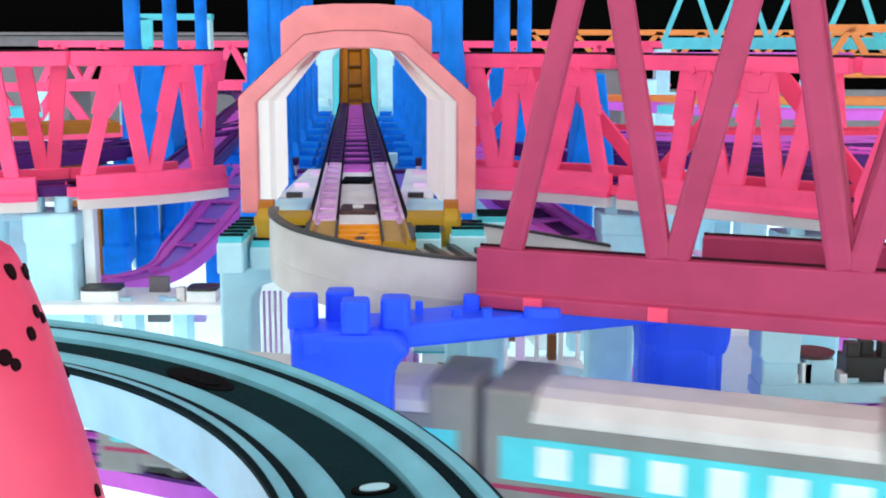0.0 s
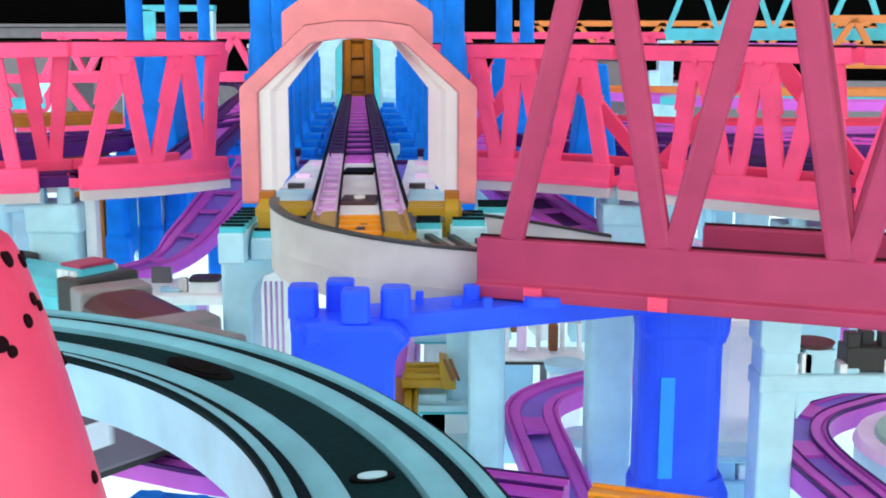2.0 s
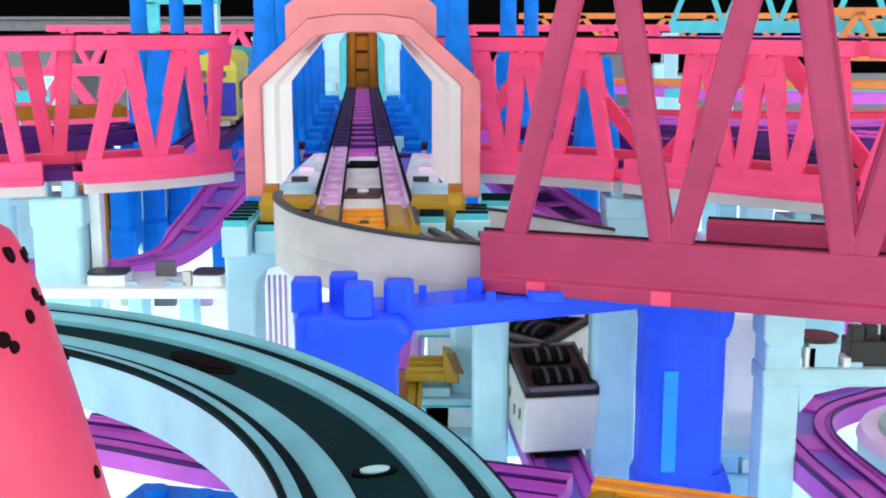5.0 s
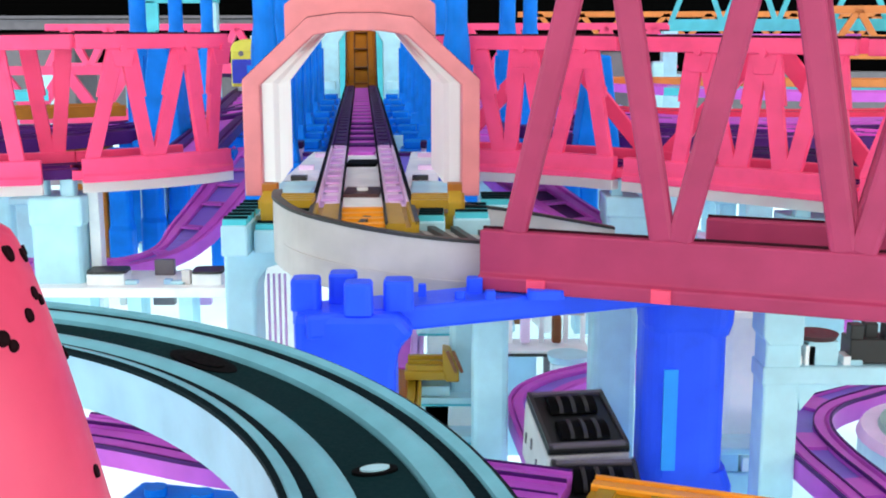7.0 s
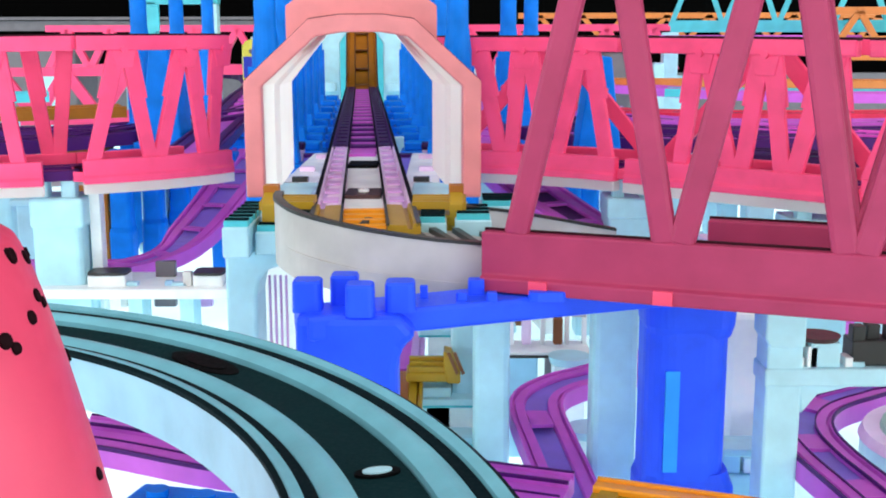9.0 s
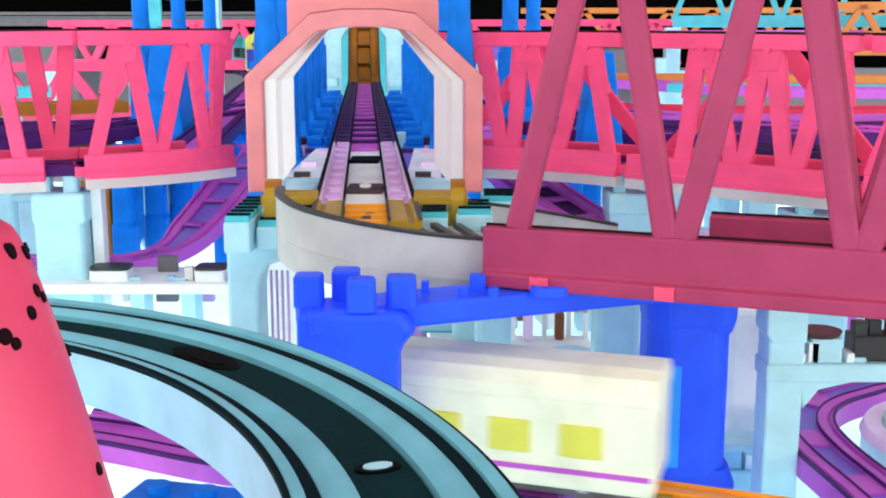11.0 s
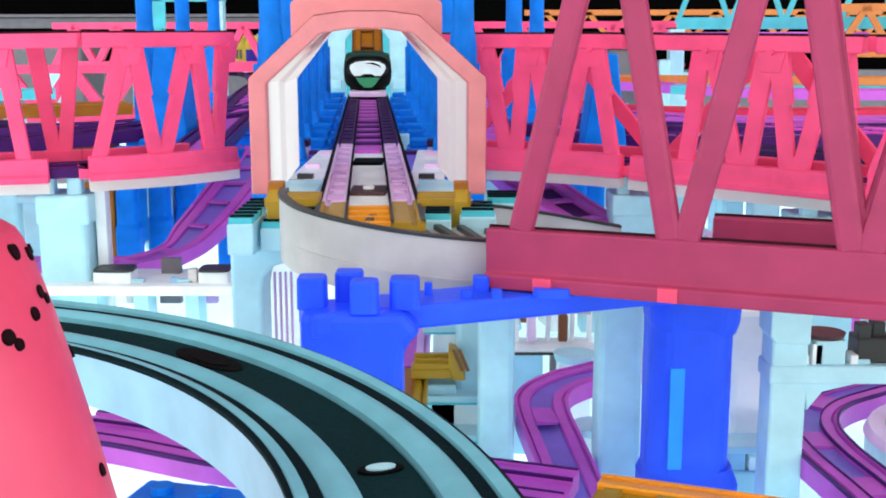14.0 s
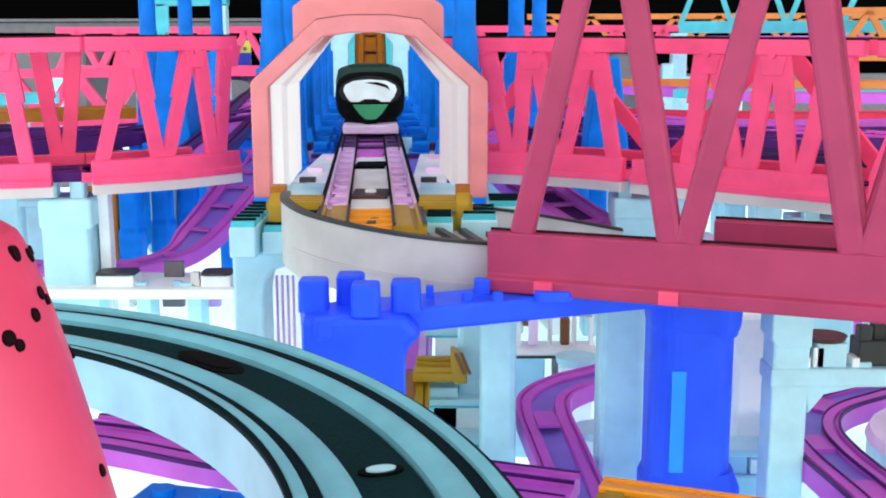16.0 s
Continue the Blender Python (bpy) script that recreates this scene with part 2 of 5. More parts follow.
def ground():
    bm = bm_new()
    x0, x1, y0, y1, low = PIT
    quad = lambda *vs: bm.faces.new([bm.verts.new(v) for v in vs])
    for a, b, c, d in ((-9, -5, 9, y0), (-9, y0, x0, y1), (x1, y0, 9, y1), (-9, y1, 9, 9)):
        quad((a, b, 0), (c, b, 0), (c, d, 0), (a, d, 0))
    ye = -.45  # the cutting runs on below the floor towards the near side
    quad((x0, ye, low), (x1, ye, low), (x1, y1, low), (x0, y1, low))
    quad((x0, y1, low), (x1, y1, low), (x1, y1, 0), (x0, y1, 0))
    quad((x0, ye, low), (x0, y1, low), (x0, y1, 0), (x0, ye, 0))
    quad((x1, y1, low), (x1, ye, low), (x1, ye, 0), (x1, y1, 0))
    quad((x1, ye, low), (x0, ye, low), (x0, ye, 0), (x1, ye, 0))
    me = bpy.data.meshes.new("floor")
    bm.to_mesh(me)
    bm.free()
    me.materials.append(M["floor"])
    tagged(new("floor", me), "pale smooth floor with a sunken cutting under the railway", "floor", kind="structure")
    bm = add_box(bm_new(), (0, 2.65, 1.22), (18, 0.1, 2.44))
    me = bpy.data.meshes.new("wall_north")
    bm.to_mesh(me)
    bm.free()
    me.materials.append(M["wall"])
    tagged(new("wall_north", me), "black far wall behind the layout", "wall", kind="structure")
    base = bpy.data.meshes.new("baseboard")
    bm = add_box(bm_new(), (0, 2.58, 0.045), (18, 0.03, 0.09))
    bm.to_mesh(base)
    bm.free()
    base.materials.append(M["smoke"])
    rail = bpy.data.meshes.new("trim")
    bm = add_box(bm_new(), (-1.0, 2.56, .196), (1.15, .03, .022))
    add_box(bm, (-1.0, 2.55, .212), (1.15, .05, .006))
    bm.to_mesh(rail)
    bm.free()
    rail.materials.append(M["smoke"])
    tagged(new("trim", rail), "pale grey-brown rail on the far wall", "trim", kind="structure")
    tagged(new("baseboard", base), "dull grey plinth along the far wall", "baseboard", kind="structure")


ground()

TURN = -0.0745  # sideways run of the arch line for each metre away


def axis(u, s, z):
    return (u + TURN * s, s, z)


def straight(s0, s1, z0, z1, n=6):
    return [axis(0, s0 + (s1 - s0) * k / n, z0 + (z1 - z0) * k / n) for k in range(n + 1)]


# ---- arch line: track sections running under the arch and away ----
TW = 0.046
track("golden ochre toy track end at the arch", straight(.452, .508, .104, .104, 3), TW, "gold", "gold", ties="orange", tie_step=.014, lip="charcoal")
track("lilac and white toy track under the arch", straight(.509, .77, .104, .104), TW, "lilac", "white", lip="black", pads="orchid")
track("dusky purple toy track behind the arch", straight(.771, .98, .104, .1045), TW, "dark_purple", "purple", ties="dark_purple", tie_step=.045, lip="black", pads="plum")
track("dark purple toy track running away", straight(.981, 1.24, .1045, .1045), TW, "dark_purple", "dark_purple", ties="purple", tie_step=.045, lip="black", pads="plum")
track("dark purple toy track near the ramp", straight(1.241, 1.62, .1045, .1045), TW, "dark_purple", "dark_purple", ties="purple", tie_step=.045, lip="black", pads="plum")
RAMP = [axis(0, 1.621, .1045), axis(0, 1.665, .114), axis(0, 1.72, .142), axis(0, 1.78, .174), axis(0, 1.84, .198), axis(0, 1.90, .205)]
HIGH = [axis(0, 1.901, .205), axis(0, 2.4, .205), axis(0, 2.52, .205)]
track("brown toy track ramp climbing away", glide(RAMP, 16), TW * 1.02, "brown", "brown", ties="rust", tie_step=.055, lip="cocoa")
track("brown raised toy track behind the ramp", HIGH, TW, "brown", "brown")


def across_bars():
    """Dark bars lying across the lilac track bed."""
    for s, mat in ((.555, "cocoa"), (.68, "black"), (.745, "purple")):
        t = thing("track_plate", "small plate set in the lilac track bed", "track plate", "track plates", at=axis(0, s, .1015))
        part("plate", add_box(bm_new(), (0, 0, 0.0003), (TW * .385, .026, .0024)), mat, t, bevel=.0005)
        if mat == "cocoa":
            part("boss", add_rod(bm_new(), (0, 0, .001), (0, 0, .0028), .0028), "white", t, "small round white boss")


across_bars()


def ring(bm, outer, inner, vec):
    o = [bm.verts.new(Vector(p)) for p in outer]
    i = [bm.verts.new(Vector(p)) for p in inner]
    o2 = [bm.verts.new(Vector(p) + Vector(vec)) for p in outer]
    i2 = [bm.verts.new(Vector(p) + Vector(vec)) for p in inner]
    n = len(o)
    for k in range(n - 1):
        bm.faces.new((o[k], o[k + 1], i[k + 1], i[k]))
        bm.faces.new((o2[k], i2[k], i2[k + 1], o2[k + 1]))
        bm.faces.new((o[k], o2[k], o2[k + 1], o[k + 1]))
        bm.faces.new((i[k], i[k + 1], i2[k + 1], i2[k]))
    for k in (0, n - 1):
        bm.faces.new((o[k], i[k], i2[k], o2[k]))
    return bm


def outline(hw, shoulder, thw, top, z0, s, rise=.002):
    pts = [(-hw, z0), (-hw, shoulder), (-thw, top), (-thw * .4, top + rise), (thw * .4, top + rise), (thw, top), (hw, shoulder), (hw, z0)]
    return [axis(u + ARCH_U, s, z) for u, z in pts]


ARCH_U = 0.0


def arch():
    t = thing("portal_arch", "dusty pink octagonal arch with a pale lining over the track", "toy arch", at=axis(0, .533, .1035))
    back = Vector(t.location)

    def loc(pts):
        return [tuple(Vector(p) - back) for p in pts]
    part("frame", ring(bm_new(), loc(outline(.0555, .158, .0245, .1865, .1035, .531)), loc(outline(.0472, .1555, .0215, .1785, .1035, .531)), (TURN * .012, .012, 0)), "arch", t, bevel=.0008)
    bm, rings = bm_new(), []
    for k, (hw, sh, thw, top, s_) in enumerate(((.0474, .1557, .0216, .1787, .5425), (.0445, .1548, .0205, .1788, .575), (.0418, .1540, .0195, .1791, .578), (.0398, .1532, .0188, .1795, .648))):
        rings.append([bm.verts.new(Vector(p)) for p in loc(outline(hw, sh, thw, top, .1035, s_))])
    for a, b in zip(rings, rings[1:]):
        for k in range(len(a) - 1):
            bm.faces.new((a[k], a[k + 1], b[k + 1], b[k]))
    # white, see-through colour stands in for the inverted shade under the arch
    part("lining", bm, "lit_white", t, "stepped lining whitened for the inverted shade inside")
    # thin dark ring paints the inverted highlight round the arch's edge
    part("front_edge", ring(bm_new(), loc(outline(.0560, .1583, .0247, .1870, .1035, .5405)), loc(outline(.0553, .1578, .0243, .1863, .1035, .5405)), (TURN * .002, .002, 0)), "dark_glint", t, "dark line painted in for the outer edge highlight")
    part("hood", ring(bm_new(), loc(outline(.0365, .1930, .026, .2005, .172, .556, .0012)), loc(outline(.030, .1815, .022, .1818, .172, .556, .0002)), (TURN * .07, .07, 0)), "arch", t, "raised pink hood", bevel=.0008)
    # far lining ring round the ramp
    t2 = thing("far_portal", "pale octagonal arch where the brown ramp begins", "toy arch", at=axis(0, 1.62, 0))
    b2 = Vector(t2.location)
    pts_o = [tuple(Vector(p) - b2) for p in outline(.060, .165, .032, .1985, 0, 1.62)]
    pts_i = [tuple(Vector(p) - b2) for p in outline(.0315, .166, .022, .180, 0, 1.62)]
    part("frame", ring(bm_new(), pts_o, pts_i, (TURN * .05, .05, 0)), "pale", t2, bevel=.001)
    t3 = thing("back_panel", "pale cyan panel standing behind the brown ramp", "toy panel", at=axis(0, 1.93, 0))
    part("board", add_box(bm_new(), (0, 0, .096), (.11, .012, .192)), "pale", t3, bevel=.001)
    for sx in (-1, 1):
        part("strip", add_box(bm_new(), (sx * .034, -.008, .096), (.016, .006, .17)), "cyan", t3, "cyan upright strip")
    for sx in (-1, 1):
        part("foot", add_box(bm_new(), (sx * .051, -.004, .105), (.03, .03, .012)), "pale", t2, bevel=.001)


arch()


def gold_clips():
    t = thing("track_clamp", "ochre clamp holding the track end by the arch", "track clamp", at=axis(0, .505, .0945))
    for u, w in ((-.034, .018), (.034, .018)):
        for k in range(4):
            part("rib", add_box(bm_new(), (u, .004 * k - .006, .010 + .0004 * k), (w + .006, .0028, .004)), "gold", t)
    part("crossbar", add_box(bm_new(), (0, 0, .0), (.088, .018, .012)), "gold", t, bevel=.001)
    for s in (-1, 1):
        bm = bm_new()
        add_prism(bm, [(s * .0385, -.010, .001), (s * .0385, .008, .001), (s * .0385, .008, .0135), (s * .0385, .000, .0165), (s * .0385, -.010, .0115)], (s * .0062, 0, 0))
        part("jaw", bm, "gold", t, "ochre upright jaw", bevel=.0008)
        for k in range(2):
            part("tooth", add_box(bm_new(), (s * .0416, -.001 + k * .005, .0165), (.0066, .0022, .004)), "brown", t)
    bm = add_box(bm_new(), (0, -.042, .0052), (.036, .004, .003))
    part("coupler", bm, "orange", t, "bright orange coupler bar", bevel=.0006)
    part("tongue", add_box(bm_new(), (0, -.051, .006), (.007, .016, .0025)), "orange", t, bevel=.0006)


gold_clips()


def ribbed_block(u, s, z, w, d, h, n, label="pale blue ribbed block beside the arch"):
    t = thing("ribbed_block", label, "toy block", "ribbed blocks", at=axis(u, s, z))
    part("body", add_box(bm_new(), (0, 0, h / 2), (w, d, h)), "pale", t, bevel=.0008)
    for k in range(n):
        y = -d / 2 + d * (k + .5) / n
        part("rib", add_box(bm_new(), (0, y, h + .0012), (w * .90, d / n * .62, .0024)), "cyan", t)
        part("rib_cap", add_box(bm_new(), (0, y + d / n * .12, h + .0028), (w * .88, d / n * .30, .0010)), "groove", t, "dark rib edge")
    return t


for args in ((-.0535, .508, .0845, .0115, .058, .0135, 6), (-.0420, .500, .0845, .0100, .026, .0100, 2), (.0485, .50, .086, .016, .030, .014, 3), (-.028, .488, .090, .012, .02, .010, 2),
             (.030, .488, .090, .012, .02, .010, 3), (.064, .53, .088, .018, .024, .013, 3), (.036, .58, .095, .022, .05, .006, 0), (-.036, .58, .095, .022, .05, .006, 0)):
    ribbed_block(*args)


def white_deck():
    """White fittings on both sides of the track under the arch."""
    for sgn in (-1, 1):
        t = thing("side_deck", "white walkway deck beside the track under the arch", "toy deck", "side decks", at=axis(sgn * .0345, .66, .089))
        part("plate", add_box(bm_new(), (0, 0, .004), (.020, .27, .008)), "white", t, bevel=.0006)
        for k, (y, m) in enumerate(((-.11, "pale"), (-.085, "stripe"), (-.06, "white"), (-.045, "charcoal"), (-.02, "charcoal"), (.03, "lilac"), (.10, "lilac"))):
            part("fitting", add_box(bm_new(), (sgn * .002 * (k % 2), y, .0092), (.009, .005 if k != 3 else .0015, .003)), m, t)


white_deck()


# ---- tall blue posts ----
def blue_post(u, s, top, r=.0085, along=True, base_w=.026):
    at = axis(u, s, 0) if along else (u, s, 0)
    t = thing("tall_post", "tall bright blue round plastic post on a square foot", "toy post", "tall blue posts", at=at)
    if top < .17:  # a low pillar that ends under the tracks
        t["label"] = "low bright blue square pillar under the raised tracks"
        part("foot", add_round(bm_new(), (0, 0), base_w, base_w, base_w * .25, [(0, 1.0), (.030, 1.0), (.034, .86), (top - .008, .80)], 3), "sky", t)
        part("cap", add_box(bm_new(), (0, 0, top - .0045), (base_w * .9, base_w * .9, .007)), "sky", t, bevel=.001)
        return t
    part("foot", add_box(bm_new(), (0, 0, .045), (base_w, base_w, .09)), "sky", t, bevel=.002)
    part("step", add_box(bm_new(), (0, 0, .098), (base_w * .85, base_w * .85, .016), top=.8), "sky", t, bevel=.001)
    bm = bm_new()
    add_rod(bm, (0, 0, .10), (0, 0, .17), r * 1.15, r, 20)
    add_rod(bm, (0, 0, .17), (0, 0, .185), r, r * .78, 20)
    add_rod(bm, (0, 0, .185), (0, 0, top), r * .78, r * .72, 20)
    part("shaft", bm, "sky", t, smooth=False)
    for k in range(4):
        a = math.pi / 2 * k + .4
        part("fin", add_box(bm_new(), (math.cos(a) * r * 1.1, math.sin(a) * r * 1.1, .125), (.0035, .0035, .07)), "sky", t)
    return t


for s in (1.98, 2.4):
    t_ = thing("brown_pier", "brown pier under the raised far track", "toy pier", "brown piers", at=axis(0, s, 0))
    part("shaft", add_box(bm_new(), (0, 0, .097), (.026, .026, .194)), "brown", t_, bevel=.002)
for s in (.70, .80, .92, 1.06, 1.22, 1.40):
    for sg in (-1, 1):
        blue_post(sg * (.0585 if s < .75 else .0555), s, .32, .0085 if s < .75 else .0075)
for x, y in ((-.257, .96), (-.263, 1.12), (-.270, 1.30), (.052, .98), (.080, 1.10)):
    blue_post(x, y, .36, .0088, along=False, base_w=.034)
for k in range(4):
    blue_post(-.170 - .010 * k, .86 + .12 * k, .092, .009, along=False, base_w=.022)
for x, y in ((-.250, .86), (-.236, .90), (-.224, .94), (-.208, .99), (-.196, 1.04), (.062, .80), (.074, .82), (.086, .79), (.100, .80)):
    blue_post(x, y, .094, .008, along=False, base_w=.019)
t_ = thing("brown_pier", "brown pier behind the pale bridge pier", "toy pier", "brown piers", at=(-.275, .87, 0))
part("shaft", add_box(bm_new(), (0, 0, .047), (.030, .026, .094)), "brown", t_, bevel=.002)
for k in range(3):
    blue_post(.078 + .02 * k, .88 + .05 * k, .092, .010, along=False, base_w=.020)


def stepped_foot(u, s):
    t = thing("stepped_block", "bright blue stepped block beside the far track", "toy block", "blue stepped blocks", at=axis(u, s, 0))
    for w, d, z0, z1 in ((.026, .040, 0, .086), (.022, .030, .086, .093), (.016, .022, .093, .099)):
        part("step", add_box(bm_new(), (0, 0, (z0 + z1) / 2), (w, d, z1 - z0)), "sky", t, bevel=.001)
    part("edge", add_box(bm_new(), (0, -.0152, .0925), (.021, .0012, .0016)), "stripe", t, "lighter blue front edge")


for s in (.86, .93, 1.00, 1.08, 1.17, 1.27, 1.38, 1.50):
    for sg in (-1, 1):
        stepped_foot(sg * .0400, s)
for sg in (-1, 1):
    t_ = thing("lilac_post", "lilac and plum corner post behind the white deck", "toy post", "lilac posts", at=axis(sg * .0465, .812, 0))
    part("shaft", add_box(bm_new(), (0, 0, .049), (.008, .012, .098)), "lilac", t_, bevel=.0008)
    part("cap", add_box(bm_new(), (0, 0, .1005), (.009, .013, .005)), "plum", t_, bevel=.0008)
    t_ = thing("lilac_sill", "plum and lilac sill bar across the deck end", "toy block", "lilac posts", at=axis(sg * .0330, .806, 0))
    part("bar", add_box(bm_new(), (0, 0, .0465), (.018, .010, .093)), "violet_bed", t_, bevel=.0008)
    part("top", add_box(bm_new(), (0, 0, .0942), (.018, .010, .0024)), "dark_purple", t_)


def slanted_block(x, y, z, mat="sky"):
    t = thing("wedge_block", "bright blue wedge block behind the curved bridge", "toy block", "blue wedges", at=(x, y, z))
    add = bm_new()
    add_prism(add, [(-.016, -.02, 0), (.018, -.02, 0), (.018, -.02, .02), (.010, -.02, .085), (-.004, -.02, .085)], (0, .04, 0))
    part("body", add, mat, t, bevel=.0015)
    part("lip", add_box(bm_new(), (.001, -.004, .006), (.040, .040, .012)), mat, t, bevel=.0015)


slanted_block(.108, .84, .078)
slanted_block(-.225, .90, .085)


# ---- truss bridges ----
def offset(path, d):
    out = []
    P = [Vector(p) for p in path]
    for i, p in enumerate(P):
        t = P[min(i + 1, len(P) - 1)] - P[max(i - 1, 0)]
        n = Vector((t.y, -t.x, 0)).normalized()
        out.append(p + n * d)
    return out


def along(path, frac):
    P = [Vector(p) for p in path]
    L = [0]
    for a, b in zip(P, P[1:]):
        L.append(L[-1] + (b - a).length)
    w = frac * L[-1]
    for i in range(len(P) - 1):
        if w <= L[i + 1] + 1e-9:
            return P[i].lerp(P[i + 1], (w - L[i]) / max(L[i + 1] - L[i], 1e-9))
    return P[-1]


def truss(label, path, width, height, mat, panels, beam_h, beam_w, chord_h, bar, deck="dark_purple", name="truss_bridge", bed="purple", flare=1.0, phase=0.0, near=1, far=True, track_drop=.002, rail_part=True, nodes=(), back_nodes=(), beam_end=None, back_from=0, under=True):
    t = thing(name, label, "toy bridge", "truss bridges", at=path[0])
    o = Vector(path[0])
    pth = [tuple(Vector(p) - o) for p in path]
    for sd in (-1, 1):
        line = offset(pth, sd * width / 2)
        prof = [(-beam_w / 2, 0), (beam_w / 2, 0), (beam_w / 2, beam_h * .28), (beam_w * .32, beam_h * .34), (beam_w * .32, beam_h), (-beam_w * .32, beam_h), (-beam_w * .32, beam_h * .34), (-beam_w / 2, beam_h * .28)]
        part("bottom_beam", add_sweep(bm_new(), line[:beam_end] if sd == near else line, prof), mat, t, bevel=.0007)
        if under:
            # added white strip: the brightness of the beam's underside put into colour
            part("underplate", add_sweep(bm_new(), line[:beam_end] if sd == near else line, [(-beam_w * .42, -.0058), (beam_w * .42, -.0058), (beam_w * .42, -.0002), (-beam_w * .42, -.0002)]), "lit_white", t, "white strip painted in for the lit beam underside")
        up = [(p[0], p[1], p[2] + height) for p in line]
        part("top_chord", add_sweep(bm_new(), up, [(-beam_w * .4, -chord_h), (beam_w * .4, -chord_h), (beam_w * .4, 0), (-beam_w * .4, 0)]), mat, t, bevel=.0007)
        # dark strip stands in for the chord's highlight, which reads inverted
        ridge = [(p[0], p[1], p[2] + height) for p in line]
        part("ridge", add_sweep(bm_new(), ridge, [(-beam_w * .36, -.0004), (beam_w * .36, -.0004), (beam_w * .36, .0009), (-beam_w * .36, .0009)]), "dark_glint", t, "dark line painted in for the edge highlight")
        if sd != near and not far:
            continue
        n = 2 * (panels if sd == near else max(1, panels - 1))
        stops = (nodes if sd == near else back_nodes) or [k / n for k in range(n + 1)]
        first = 0 if sd == near else back_from
        for k in range(first, first + len(stops) - 1):
            a, b = along(line, stops[k - first]), along(line, stops[k - first + 1])
            lo, hi = (a, b) if k % 2 == 0 else (b, a)
            d = (b - a).normalized()
            sh = d * bar * .35 * (1 if k % 2 == 0 else -1)
            bm = bm_new()
            add_beam(bm, lo + sh + Vector((0, 0, beam_h * .9)), hi - sh * .6 + Vector((0, 0, height - chord_h * .5)), beam_w * .42, bar, up=d.cross(Vector((0, 0, 1))).cross(hi - lo))
            top_end, low_end = hi - sh * .6 + Vector((0, 0, height - chord_h * .5)), lo + sh + Vector((0, 0, beam_h * .9))
            add_beam(bm, low_end.lerp(top_end, .52) - sh * .35, top_end - sh * .35, beam_w * .40, bar * 1.12, up=d.cross(Vector((0, 0, 1))).cross(hi - lo))
            part("diagonal", bm, mat, t, bevel=.0006)
            if k % 2 == 0:
                nr = Vector((d.y, -d.x, 0))
                c2 = hi + Vector((0, 0, height - chord_h * .95))
                part("rivet", add_rod(bm_new(), c2 - nr * beam_w * .5, c2 + nr * beam_w * .5, .0021, seg=14), mat, t)
            if k % 2 == 0 and sd == near:
                g = bm_new()
                c = hi + Vector((0, 0, height - chord_h * 1.4))
                nrm = Vector((d.y, -d.x, 0))
                add_prism(g, [tuple(c - d * bar * .95 - nrm * beam_w * .28 + Vector((0, 0, chord_h * .8))), tuple(c + d * bar * .95 - nrm * beam_w * .28 + Vector((0, 0, chord_h * .8))),
                              tuple(c + d * bar * .6 - nrm * beam_w * .28 - Vector((0, 0, bar * .8))), tuple(c - d * bar * .6 - nrm * beam_w * .28 - Vector((0, 0, bar * .8)))], nrm * beam_w * .56)
                part("gusset", g, mat, t, bevel=.0005)
        # cross ties over the top
    for k in range(panels + 1):
        f = min(1, k / panels)
        a, b = along(offset(pth, -width / 2), f), along(offset(pth, width / 2), f)
        part("cross_tie", add_beam(bm_new(), a + Vector((0, 0, beam_h * .3)), b + Vector((0, 0, beam_h * .3)), beam_w * .8, beam_h * .4), mat, t)
    if rail_part:
        lift = [(p[0], p[1], p[2] + beam_h * .55) for p in path]
        track("purple toy track laid through the truss bridge", lift, min(width * .8, TW * .92), deck, bed, height=.006)
    return t


LEFT_C, LEFT_R = (-.27, .80), .140
left_a = arc(*LEFT_C, LEFT_R, -68.5, -34.5, .0945, .0945, 22)
left_c = [(-.190, .690, .1015), (-.179, .706, .1018), (-.174, .728, .1020), (-.175, .755, .1020), (-.178, .80, .1022), (-.190, .95, .1055), (-.199, 1.05, .1065)]
left_b = arc(*LEFT_C, LEFT_R, -122, -68.9, .0925, .0945, 22)
track("purple toy track leaving the pink bridge", left_c, TW * .8, "dark_purple", "purple", height=.008)
truss("bright pink curved truss bridge on a pale pier", left_a, .044, .0845, "pink", 3, .014, .009, .0085, .0084, far=False, nodes=(.033, .276, .441, .684, .822, .955))
truss("bright pink curved truss bridge on a pale pier", left_b, .044, .0845, "pink", 3, .014, .009, .0085, .0084, nodes=(0, .12, .28, .42, .56, .71, .80), back_nodes=(.76, .885, 1.0), back_from=1, beam_end=20)
RIGHT = glide([(.000, .733, .094), (.040, .722, .094), (.092, .697, .094), (.146, .655, .0935), (.200, .612, .093), (.252, .565, .0925), (.30, .50, .092)], 60)
truss("bright pink curved truss bridge passing the arch", RIGHT[:25], .044, .0835, "pink", 2, .014, .009, .0085, .0092, nodes=(0, .2, .375, .47, .63, .81, .97))
truss("bright pink curved truss bridge on pale stud pier", RIGHT[25:45], .044, .0835, "pink", 2, .014, .009, .0085, .0092, nodes=(.24, .345, .52, .63, .745, .90, 1.0))
truss("bright pink curved truss bridge running aside", RIGHT[45:], .044, .0835, "pink", 2, .014, .009, .0085, .0092)


